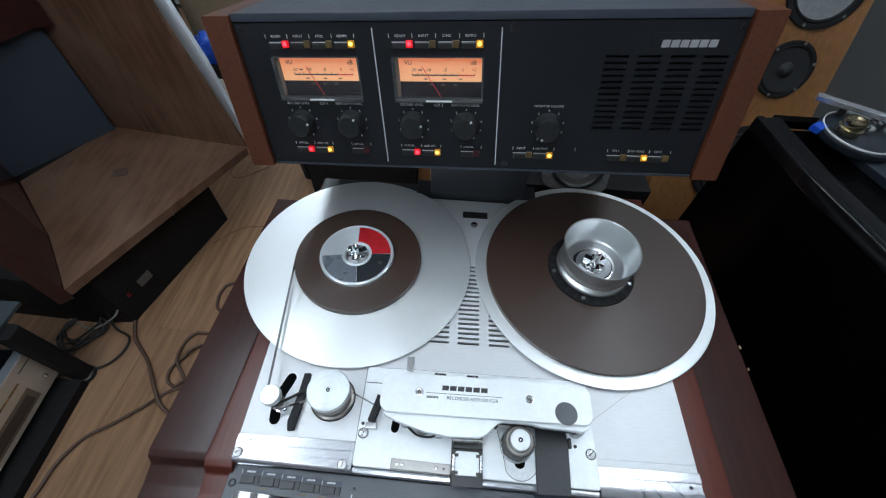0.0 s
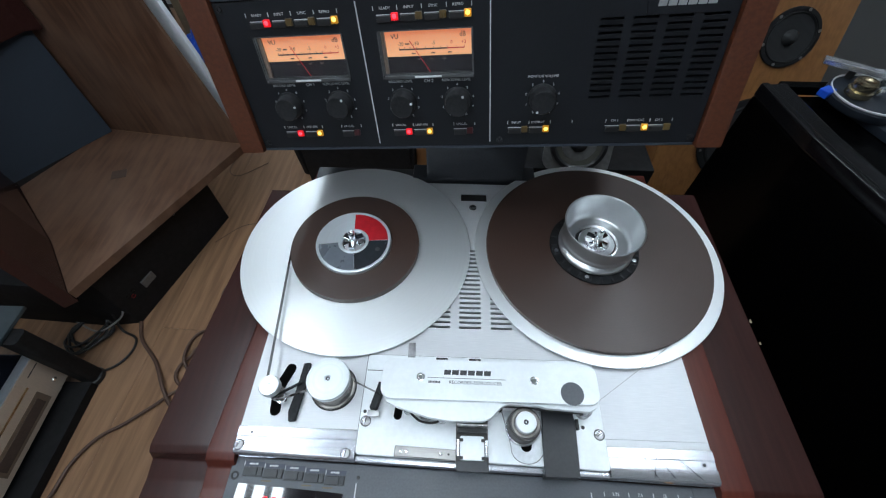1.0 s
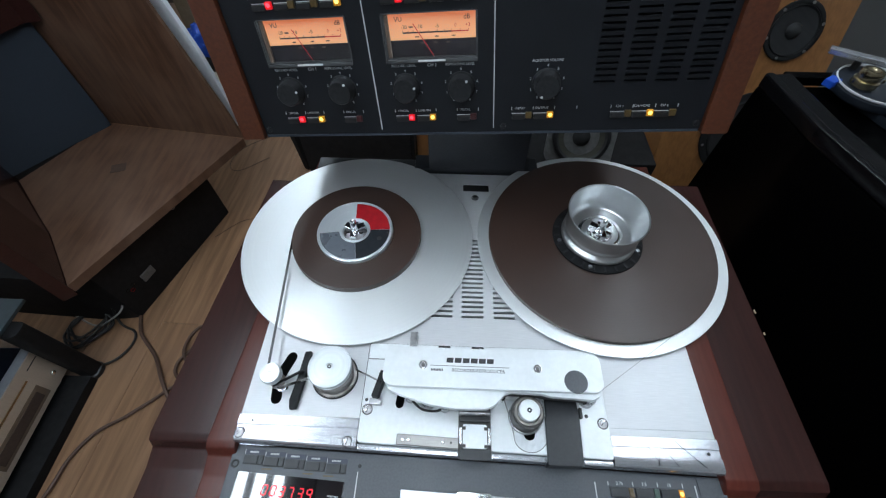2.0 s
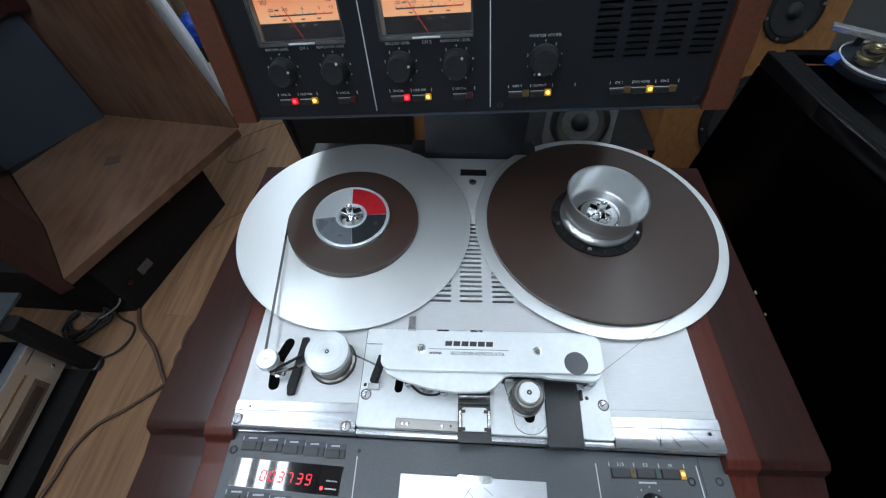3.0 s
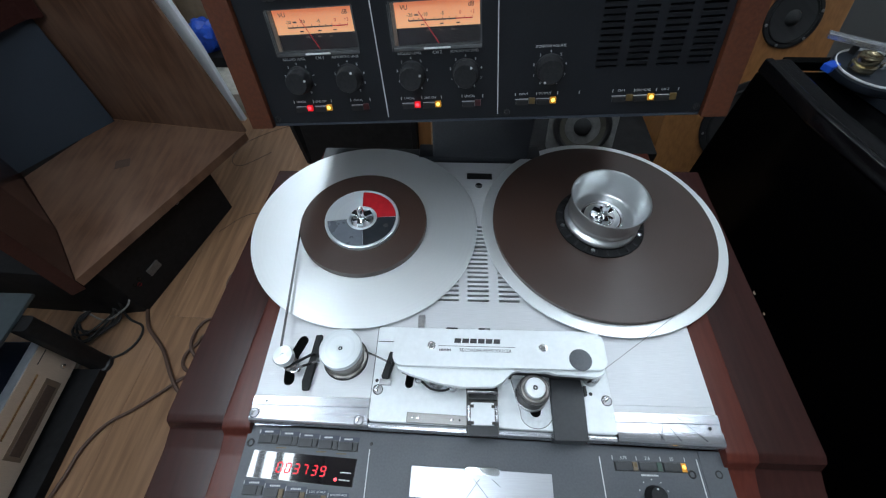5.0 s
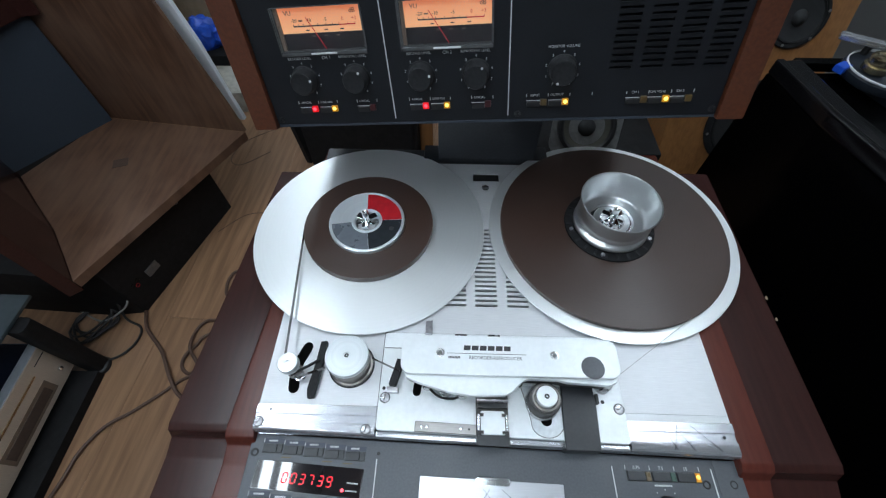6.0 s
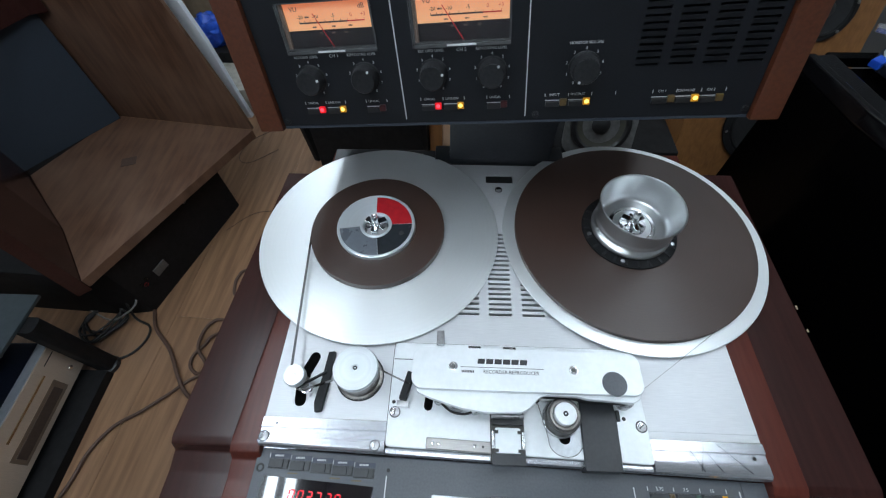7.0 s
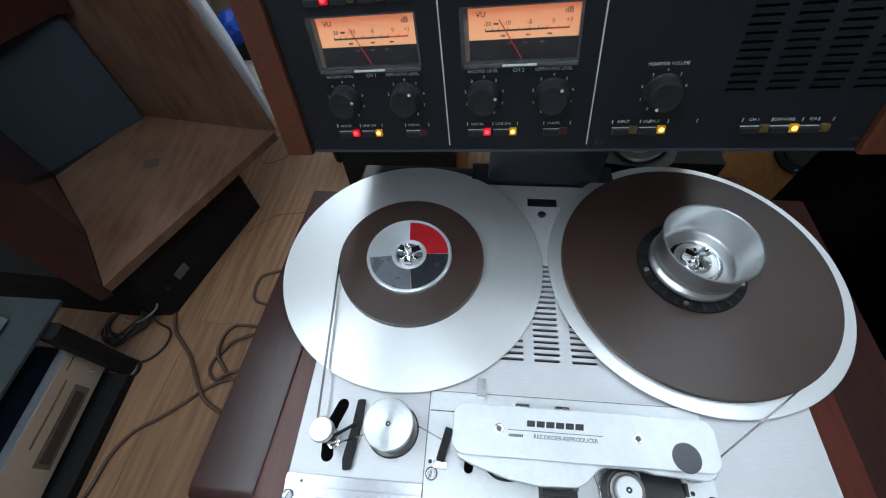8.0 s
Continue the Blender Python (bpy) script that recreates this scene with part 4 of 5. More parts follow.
part("hub_hole", disc(0.0032, 0.0072, 0.0077, 0.0001, 0.034, -0.012, 16), M_BLACK, hub)


def spindle(parent, z, r=0.0155):
    """A three-lobed spindle with a locking post."""
    s = part("spindle", lathe([(0, z - 0.006), (r, z - 0.006), (r, z - 0.003), (r * 0.9, z - 0.002), (0, z - 0.002)], 40), M_STEEL, parent, "steel three-lobed spindle")
    for k in range(3):
        part("spindle_lobe", moved(box(0.003, r * 0.93, -0.0042, 0.0042, z - 0.003, z + 0.005, 0.0012), pose(0, 0, 0, 0, 0, 30 + 120 * k)), M_CHROME, s)
        part("spindle_clip", moved(box(0.006, r * 0.85, -0.002, 0.002, z - 0.002, z + 0.0015, 0.0006), pose(0, 0, 0, 0, 0, 90 + 120 * k)), M_CHROME, s)
    part("spindle_post", lathe([(0.0056, z - 0.002), (0.0056, z + 0.006), (0.0042, z + 0.0075), (0.0042, z + 0.0175), (0.0030, z + 0.0190), (0.0016, z + 0.0180), (0, z + 0.0170)], 24), M_CHROME, s)
    return s


spindle(hub, 0.0072)

right = thing("take_up_reel", "aluminium platter with a wide pancake of brown tape", "tape reel", pose(RX, RY, PLZ))
part("platter", lathe([(0, -0.002), (0.1588, -0.002), (0.1598, -0.0012), (0.1598, -0.0006), (0.1591, 0), (0, 0)], 160), M_DISC, right, "bright turned aluminium platter")
part("platter_boss", disc(0.03, -0.0115, -0.002, 0.0005), M_STEEL, right)
part("tape_pack", lathe([(0.0500, 0.0003), (0.1446, 0.0003), (0.1449, 0.003), (0.1447, 0.0062), (0.1430, 0.0067), (0.12, 0.0068), (0.09, 0.0066), (0.07, 0.0067), (0.0500, 0.0066)], 160, close=True), M_TAPE, right, "wide wound pack of brown tape")
flange = part("hub_flange", lathe([(0.040, 0.0068), (0.0595, 0.0069), (0.0605, 0.0078), (0.0600, 0.0090), (0.0540, 0.0100), (0.040, 0.0104)], 96), M_BLACKMATT, right, "black plastic hub flange", pose(-0.0042, 0, 0) @ Matrix.Diagonal((0.95, 0.95, 1.0, 1.0)))
for k in range(24):
    a = 15 * k
    part("flange_rib", moved(box(0.0500, 0.0585, -0.0016, 0.0016, 0.0085, 0.0103, 0.0004), pose(0, 0, 0, 0, 0, a)), M_KNOB, flange)
for a in (190, 250, 335):
    part("flange_screw", lathe([(0.0030, 0.0095), (0.0026, 0.0112), (0, 0.0116)], 14), M_STEEL, flange, "", pose(0.054 * math.cos(radians(a)), 0.054 * math.sin(radians(a)), 0))
# hollow adapter cup: outside from the foot to the rim, then down the inside
cup = [(0.0400, 0.0100), (0.0475, 0.0102), (0.0490, 0.0120), (0.0488, 0.0150), (0.0470, 0.0172), (0.0440, 0.0182), (0.0425, 0.0205), (0.0440, 0.0232), (0.0468, 0.0248), (0.0478, 0.0270), (0.0468, 0.0295),
       (0.0455, 0.0312), (0.0470, 0.0400), (0.0492, 0.0530), (0.0502, 0.0545), (0.0496, 0.0553), (0.0482, 0.0545), (0.0462, 0.0420), (0.0440, 0.0280), (0.0420, 0.0205), (0.0380, 0.0185), (0.0300, 0.0182), (0.0290, 0.0170), (0.0165, 0.0168)]
adapter = part("reel_adapter", lathe(cup, 96), M_SPUN, right, "spun aluminium reel adapter cup", pose(-0.0042, 0, 0.0012) @ Matrix.Diagonal((0.97, 0.97, 1.0, 1.0)))
part("adapter_floor", ring(0.0235, 0.0285, 0.0168, 0.0182, 0.0004), M_CHROME, adapter)
spindle(adapter, 0.0215, 0.0165)

# ---- tape threaded through the machine ----
TZ = 0.7590
tape = thing("recording_tape", "thin brown recording tape threaded past the rollers", "tape")
lead = [((LX - 0.0842, LY - 0.008, TZ), (-0.2145, 0.0470, TZ + 0.003)), ((-0.1990, 0.0385, TZ + 0.004), (-0.1710, 0.0495, TZ + 0.004)),
        ((-0.1230, 0.0610, TZ + 0.004), (-0.0930, 0.0480, TZ + 0.005)), ((0.1275, 0.0455, TZ + 0.005), (RX + 0.062, RY - 0.1305, TZ))]
# the last run carries its shine in the pale colour
for k, (p, q) in enumerate(lead):
    part("tape_run", ribbon(p, q, 0.0063, 0.0003), M_TAPEPALE if k == 3 else M_TAPERUN, tape)

# ---- meter bridge ----
yaw, roll, lean = radians(-3.17), radians(5.42), radians(13.8)
ux = Vector((math.cos(yaw) * math.cos(roll), math.sin(yaw) * math.cos(roll), math.sin(roll)))
nz = Vector((0, -math.cos(lean), math.sin(lean)))
nz = (nz - ux * nz.dot(ux)).normalized()
vy = nz.cross(ux)
BM = Matrix(((ux.x, vy.x, nz.x, 0.0), (ux.y, vy.y, nz.y, 0.2718), (ux.z, vy.z, nz.z, 0.9148), (0, 0, 0, 1)))
bridge = thing("meter_bridge", "charcoal meter bridge with two lit amber meters and walnut cheeks", "meter bridge", BM)
PB, PT, PL, PR = -0.0045, 0.1392, -0.2400, 0.2152
CHANNEL = 0.1208
win = [(-0.2078 + k * CHANNEL, -0.1236 + k * CHANNEL, 0.0712, 0.1092) for k in range(2)]
grille = []
for c in range(4):
    for r in range(13):
        u0, v0 = 0.1068 + c * 0.0276, 0.0428 + r * 0.00552
        grille.append((u0, u0 + 0.0195, v0, v0 + 0.0021))
part("front_panel", pierced(PL, PR, PB, PT, -0.003, 0.0, [*win, *grille]), M_PANEL, bridge, "charcoal painted front panel with a slotted grille")
part("case", box(PL + 0.002, PR - 0.002, PB + 0.002, PT - 0.001, -0.26, -0.020, 0.002), M_TOPGREY, bridge, "blue-grey metal case")
part("case_rim", prism([(PL, PT + 0.0008), (PR, PT + 0.0008), (PR, PT + 0.0082), (PL, PT + 0.0082)], -0.26, 0.0015, 0.0015), M_TOPGREY, bridge, "blue-grey top edge")
part("grille_backing", box(0.1, 0.214, 0.038, 0.118, -0.012, -0.010), M_BLACKMATT, bridge)
# pressed lips below the slots
for u0, u1, v0, v1 in grille:
    part("louvre_lip", box(u0, u1, v0 - 0.0007, v0 - 0.0001, -0.001, 0.0006, 0), M_PANEL, bridge)
for x0, x1 in ((-0.2672, PL - 0.0008), (PR + 0.0008, 0.2408)):
    part("cheek", box(x0, x1, -0.0085, 0.1462, -0.27, 0.005, 0.0018), M_WOODCHEEK, bridge, "orange-brown walnut end cheek")
part("panel_foot", box(PL, PR, PB - 0.0030, PB - 0.0004, -0.24, 0.0005, 0.0008), M_TOPGREY, bridge, "grey bottom edge")
for x0 in (-0.1053, 0.0137):
    part("divider_line", box(x0 - 0.0005, x0 + 0.0005, -0.0003, 0.1342, 0.0, 0.0004), M_PRINT, bridge)
for u in (-0.2345, 0.0236, 0.2108):
    for v in (0.0012, 0.1336):
        part("panel_screw", lathe([(0.0027, 0), (0.0025, 0.0009), (0.0012, 0.0012), (0.0010, 0.0004), (0, 0.0004)], 16), M_SCREWDARK, bridge, "", pose(u, v, 0.0002))
        part("screw_washer", ring(0.0027, 0.0035, 0, 0.0004, 0.0001, u, v, 18), M_BLACK, bridge)


def meter(u0, u1, v0, v1, needle):
    """A moving-coil meter: a lit scale over a dark field, behind a clear moulded cover that stands proud."""
    w, h = u1 - u0, v1 - v0
    g = part("meter", pierced(u0 - 0.0014, u1 + 0.0014, v0 - 0.0006, v1 + 0.0006, 0.0003, 0.0016, [(u0 + 0.0004, u1 - 0.0004, v0 + 0.0004, v1 - 0.0004)]), M_COVER, bridge, "amber-lit level meter")
    split = v0 + h * 0.395
    a0, a1 = u0 + w * 0.042, u1 - w * 0.006
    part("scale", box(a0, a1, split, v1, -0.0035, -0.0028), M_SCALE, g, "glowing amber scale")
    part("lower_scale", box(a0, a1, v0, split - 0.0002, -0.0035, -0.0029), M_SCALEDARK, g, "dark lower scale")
    part("meter_wall", box(u0, a0, v0, v1, -0.0035, -0.0006, 0), M_SCALESIDE, g)
    part("meter_wall", box(a1, u1, v0, v1, -0.0035, -0.0006, 0), M_KNOB, g)
    part("meter_wall", box(u0, u1, v1 - 0.0004, v1 + 0.001, -0.0035, -0.0005), M_KNOB, g)
    part("meter_wall", box(u0, u1, v0 - 0.001, v0 + 0.0004, -0.0035, -0.0005), M_KNOB, g)
    part("window", box(u0 + 0.0005, u1 - 0.0005, v0 + 0.0005, v1 - 0.0005, 0.0002, 0.0010), M_GLASS, g, "clear meter window").visible_shadow = False
    # moulded foot of the cover with its bright clip
    part("cover_foot", box(u0 - 0.0010, u1 + 0.0012, v0 - 0.0042, v0 - 0.0008, 0.0002, 0.0034, 0.0007), M_COVER, g, "clear moulded foot")
    part("cover_edge", box(u0 - 0.0026, u0 - 0.0016, v0 - 0.0040, v1 - 0.0005, 0.0002, 0.0026, 0.0003), M_COVER, g)
    part("meter_clip", box(u0 + w * 0.345, u0 + w * 0.655, v0 - 0.0030, v0 - 0.0014, 0.0030, 0.0042, 0.0004), M_PRINT, g, "white clip strip")
    zs = -0.0026
    aw, ah = a1 - a0, v1 - split
    ya = split + ah * 0.26
    part("scale_line", box(a0 + aw * 0.155, a0 + aw * 0.72, ya - 0.0006, ya + 0.0006, zs - 0.0002, zs), M_DARKPRINT, g)
    part("scale_line", box(a0 + aw * 0.72, a0 + aw * 0.915, ya - 0.0005, ya + 0.0005, zs - 0.0002, zs), M_RED, g, "red scale zone")
    for f in (0.155, 0.22, 0.28, 0.36, 0.46, 0.56, 0.64, 0.72, 0.82, 0.915):
        part("scale_tick", box(a0 + aw * f - 0.0002, a0 + aw * f + 0.0002, ya, ya + 0.0019, zs - 0.0002, zs), M_DARKPRINT if f < 0.7 else M_RED, g)
    for f, s in ((0.175, "-20"), (0.355, "-10"), (0.56, "-5")):
        words(s, 0.0042, a0 + aw * f, ya + 0.0048, zs, g, M_DARKPRINT)
    bars(a0 + aw * 0.232, a0 + aw * 0.280, ya + 0.0048, 0.0018, zs, g, M_DARKPRINT, 2, 0.2)
    for f, s in ((0.77, "0"), (0.91, "+3")):
        words(s, 0.0042, a0 + aw * f, ya + 0.0048, zs, g, M_RED)
    for f in (0.32, 0.55, 0.745):
        bars(a0 + aw * f - 0.0018, a0 + aw * f + 0.0018, ya - 0.0036, 0.0014, zs, g, M_DARKPRINT, 2, 0.2)
    words("VU", 0.0056, a0 + aw * 0.115, v1 - ah * 0.25, zs, g, M_DARKPRINT)
    words("dB", 0.0056, a0 + aw * 0.90, v1 - ah * 0.25, zs, g, M_DARKPRINT)
    for f in (0.38, 0.53, 0.68):
        bars(a0 + aw * f - 0.0018, a0 + aw * f + 0.0018, split - 0.0030, 0.0020, zs - 0.0002, g, M_SCALESIDE, 2, 0.2)
    a = Vector((a0 + aw * 0.50, v0 + 0.0006, zs + 0.0006))
    part("needle", tube([a, a + Vector((needle * h, h * 0.74, 0))], 0.0004, 6), M_NEEDLE, g, "thin red needle")
    return g


meter(*win[0], -0.36)
meter(*win[1], -0.46)


def lamp_button(lens_u, v, lens, lit, text=None, wide=0.0130):
    """A short black push button with a square lens at its end, a white line and a caption above."""
    u0, u1 = lens_u - 0.0032 - wide, lens_u - 0.0034
    b = part("lamp_button", box(u0, u1, v - 0.0042, v + 0.0006, -0.0005, 0.0030, 0.0007), M_BLACK, bridge, "small black lamp button")
    dim = {M_LEDRED: M_REDDIM, M_LEDYEL: M_AMBERDIM, M_LEDORG: M_AMBERDIM}
    lens_part = part("lens", box(lens_u - 0.0031, lens_u + 0.0031, v - 0.0032, v + 0.0030, -0.0005, 0.0030, 0.0008), dim.get(lens, lens), b, lit)
    if lens in dim:
        part("bulb", moved(lathe([(0.0021, 0), (0.0017, 0.0008), (0, 0.0012)], 14), pose(lens_u, v + 0.0004, 0.0029)), lens, lens_part, "bright glowing bulb")
    part("button_line", box(u0 - 0.0005, u1, v + 0.0010, v + 0.0017, 0, 0.0004), M_PRINT, b)
    if text:
        words(text, 0.0033, (u0 + u1) / 2 + 0.0014, v + 0.0065, 0.0001, bridge, M_PRINT)
    return b


for k in range(2):
    at_u = k * CHANNEL
    for j, (text, lens, lit) in enumerate((("READY", M_LEDRED, "lit red lens"), ("INPUT", M_AMBEROFF, "unlit amber lens"), ("SYNC", M_AMBEROFF, "unlit amber lens"),
                                           ("REPRO", M_LEDORG if k else M_LEDYEL, "lit yellow lens"))):
        lamp_button(-0.1917 + at_u + j * 0.0217, 0.1210, lens, lit, text)
    for j in range(5):
        tick(-0.2108 + at_u + j * 0.0219, 0.1277, 0.0, bridge, 0.0036)
    lamp_button(-0.1918 + at_u, 0.0130, M_LEDRED, "lit red lens", "UNCAL")
    lamp_button(-0.1697 + at_u, 0.0130, M_LEDYEL, "lit yellow lens", "LINE ON")
    lamp_button(-0.1277 + at_u, 0.0130, M_REDOFF, "unlit dark red lens", "UNCAL")
    for u in (-0.2089, -0.1868, -0.1660, -0.1441, -0.1226):
        tick(u + at_u, 0.0197, 0.0, bridge, 0.0030)
for u, lens, lit, text in ((0.0485, M_AMBEROFF, "unlit amber lens", "INPUT"), (0.0697, M_LEDYEL, "lit yellow lens", "OUTPUT"),
                           (0.1440, M_AMBEROFF, "unlit amber lens", "CH 1"), (0.1644, M_LEDYEL, "lit yellow lens", "CH1+CH2"), (0.1850, M_AMBEROFF, "unlit amber lens", "CH 2")):
    lamp_button(u, 0.0132, lens, lit, text)
for u in (0.0316, 0.0529, 0.0738, 0.0951, 0.1275, 0.1480, 0.1686, 0.1890):
    tick(u, 0.0197, 0.0, bridge, 0.0030)


def dial(u, v, angle, text, width):
    """A skirted knob with numerals set round it and its caption above."""
    knob(u, v, 0.0, 0.0124, 0.0135, bridge, angle, reach=0.82)
    words(text, 0.0034, u - 0.0006, v + 0.0205, 0.0001, bridge, M_PRINT, width=width)
    for k in range(9):
        a = radians(240 - k * 37.5)
        words(str(k), 0.0034, u + 0.0160 * math.cos(a), v + 0.0160 * math.sin(a), 0.0001, bridge, M_PRINT, name="numeral")


dial(-0.1937, 0.0434, 15, "RECORD LEVEL", 0.0240)
dial(-0.1390, 0.0436, 54, "REPRO/SYNC LEVEL", 0.0280)
dial(-0.0728, 0.0436, 17, "RECORD LEVEL", 0.0240)
dial(-0.0181, 0.0436, 54, "REPRO/SYNC LEVEL", 0.0280)
dial(0.0637, 0.0440, 242, "MONITOR VOLUME", 0.0280)
words("CH 1", 0.0042, -0.1664, 0.0640, 0.0001, bridge, M_PRINT)
words("CH 2", 0.0042, -0.1664 + CHANNEL, 0.0640, 0.0001, bridge, M_PRINT)
plate = part("name_plate", box(0.1428, 0.2020, 0.1115, 0.1296, 0.0002, 0.0012, 0.0004), M_PANEL, bridge, "charcoal name plate")
bars(0.1506, 0.1966, 0.1208, 0.0060, 0.0013, plate, M_LOGO, 6, 0.14, "maker_bar")
# neck that carries the bridge
neck = thing("bridge_neck", "dark grey metal neck between the deck and bridge", "stand")
bm = prism([(-0.064, 0.374), (0.080, 0.374), (0.074, 0.401), (-0.058, 0.401)], 0.7485, 0.930, 0.003)
part("neck", bm, M_NECK, neck)
part("neck_foot", box(-0.085, 0.100, 0.3735, 0.402, 0.7485, 0.7585, 0.002), M_NECK, neck)


# ---- horn loudspeaker beside the console ----
horn = thing("horn_cabinet", "brown oak horn loudspeaker cabinet on a black bass box", "loudspeaker")
A, C, D, E = (-1.002, 0.409), (-0.735, 0.992), (-1.224, 1.053), (-1.40, 0.800)
part("bottom_board", prism([(-1.0015, 0.4105), C, D, (-1.36, 0.770), (-1.239, 0.6575), (-1.143, 0.5715), (-1.064, 0.4825)], 0.250, 0.280, 0.001), M_WOODHORN, horn, "brown oak bottom board with wear and painted-in sheen")


def wall_panel(name, p, q, th, outline, mat, label, z0=0.0):
    """An upright board in the plane from p to q: outline in (distance along, height)."""
    d = Vector((q[0] - p[0], q[1] - p[1], 0)).normalized()
    n = Vector((-d.y, d.x, 0))
    bm = prism(outline, 0, th, 0.0015)
    moved(bm, Matrix(((d.x, 0, n.x, p[0]), (d.y, 0, n.y, p[1]), (0, 1, 0, z0), (0, 0, 0, 1))))
    bmesh.ops.recalc_face_normals(bm, faces=bm.faces[:])
    return part(name, bm, mat, horn, label)


wall_panel("side_wall", C, D, -0.012, [(0.0, 0.2805), (0.016, 0.38), (0.050, 0.540), (0.086, 0.710), (0.136, 0.98), (0.49, 0.98), (0.49, 0.2805)], M_WOODHORN, "brown oak side wall")
wall_panel("back_panel", D, E, 0.02, [(0.0, 0.2805), (0.0, 0.63), (0.40, 0.63), (0.40, 0.2805)], M_FELT, "slate blue cloth back panel")
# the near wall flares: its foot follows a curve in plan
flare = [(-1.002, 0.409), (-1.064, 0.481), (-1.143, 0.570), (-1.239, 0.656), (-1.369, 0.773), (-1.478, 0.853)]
# shade on the near wall is put into its darker veneer
part("near_wall", prism([*flare, *[(x - 0.026, y - 0.022) for x, y in reversed(flare)]], 0.2385, 0.98, 0.001), M_WOODDARK, horn, "curved near wall in darker veneer for its shade")
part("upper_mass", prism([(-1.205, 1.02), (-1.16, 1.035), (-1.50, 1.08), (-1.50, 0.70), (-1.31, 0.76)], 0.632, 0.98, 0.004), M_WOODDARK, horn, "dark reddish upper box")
part("worn_label", moved(box(-0.022, 0.022, -0.018, 0.018, 0.2805, 0.2815, 0.0003), pose(-1.081, 0.836, 0, 0, 0, 20)), M_HORNSPOT, horn, "small worn dark label")
OUT = (C[0] + 0.006, C[1] + 0.052)
wall_panel("outer_panel", OUT, (OUT[0] + D[0] - C[0], OUT[1] + D[1] - C[1]), -0.016, [(0.022, 0.285), (0.036, 0.386), (0.053, 0.547), (0.089, 0.712), (0.122, 0.86), (0.49, 0.86), (0.49, 0.285)], M_WHITE, "white laminate outer panel")
base = part("bass_box", prism([(-0.870, 0.900), (-1.000, 0.458), (-1.10, 0.445), (-1.62, 0.47), (-1.62, 1.06)], 0.0, 0.237, 0.004), M_BLACKMATT, horn, "matt black bass box")
bd = Vector((-0.130, -0.442, 0)).normalized()
face = Matrix(((bd.x, 0, -bd.y, -0.870), (bd.y, 0, bd.x, 0.900), (0, 1, 0, 0), (0, 0, 0, 1)))
part("terminal_plate", moved(box(0.33, 0.375, 0.085, 0.115, -0.004, 0.003, 0.001), face @ Matrix.Diagonal((1, 1, -1, 1))), M_FRAMEGREY, base, "grey terminal plate")
for k, (d, z, mt) in enumerate(((0.405, 0.115, M_BRASS), (0.415, 0.10, M_RED), (0.425, 0.112, M_BRASS), (0.16, 0.20, M_CABLEWHT))):
    part("socket", moved(lathe([(0.006, -0.002), (0.006, 0.008), (0.004, 0.012), (0, 0.012)], 12), face @ pose(d, z, 0, 180)), mt, base)

# ---- hi-fi rack ----
rack = thing("equipment_rack", "black steel equipment rack standing on the floor", "rack")
part("leg", prism(rounded(-1.088, -1.036, 0.264, 0.306, 0.012, 4), 0.012, 0.289, 0.002), M_BLACKMATT, rack)
part("leg", prism(rounded(-1.55, -1.505, 0.262, 0.305, 0.012, 4), 0.012, 0.289, 0.002), M_BLACKMATT, rack)
part("foot", lathe([(0, 0), (0.028, 0), (0.031, 0.004), (0.028, 0.014), (0.018, 0.018), (0, 0.018)], 24, -1.058, 0.281), M_BLACK, rack, "black rubber foot")
part("foot", lathe([(0, 0), (0.028, 0), (0.031, 0.004), (0.028, 0.014), (0.018, 0.018), (0, 0.018)], 24, -1.528, 0.281), M_BLACK, rack, "black rubber foot")
part("lower_shelf", box(-1.56, -1.035, -0.45, 0.26, 0.0, 0.030, 0.003), M_BLACKMATT, rack, "black lower shelf")
part("upper_shelf", box(-1.56, -1.066, -0.40, 0.36, 0.290, 0.300, 0.003), M_SHELF, rack, "blue-grey upper shelf")

player = thing("disc_player", "champagne-fronted disc player with a blue-black lid", "disc player", pose(-1.100, 0.287, 0.050, 0, 0, 2))
part("body", box(-0.32, -0.007, -0.43, -0.004, 0.004, 0.127, 0.002), M_NAVY, player, "blue-black steel body")
fascia = part("fascia", box(-0.0065, 0.006, -0.435, 0.0, 0.0, 0.130, 0.0025), M_CHAMP, player, "champagne aluminium fascia")
part("disc_tray", box(0.0055, 0.0085, -0.265, -0.095, 0.026, 0.056, 0.0012), M_HORNSPOT, fascia, "brown tinted tray window")
part("tray_frame", box(0.0052, 0.0068, -0.275, -0.080, 0.016, 0.066, 0.0006), M_BRASSDULL, fascia)
part("power_knob", moved(lathe([(0.0070, 0), (0.0070, 0.004), (0.0055, 0.006), (0, 0.006)], 20), pose(0.006, -0.040, 0.040, 0, 90)), M_CHROME, fascia, "chrome round button")
part("tray_line", box(0.0056, 0.0070, -0.24, -0.08, 0.092, 0.098, 0.0005), M_BRASS, fascia)
part("print_bar", box(0.0060, 0.0064, -0.06, -0.02, 0.108, 0.111), M_DARKPRINT, fascia)
part("lid_trim", box(-0.020, 0.004, -0.434, -0.002, 0.1302, 0.1325, 0.0008), M_SILVERBOX, player, "bright top trim")
for y in (-0.05, -0.36):
    part("foot", lathe([(0, -0.020), (0.014, -0.020), (0.016, -0.014), (0.015, 0.004), (0, 0.0045)], 24, -0.025, y), M_FRAMEGREY, player)
amp = thing("amplifier", "pale silver amplifier on the upper rack shelf", "amplifier", pose(-1.155, 0.300, 0.30))
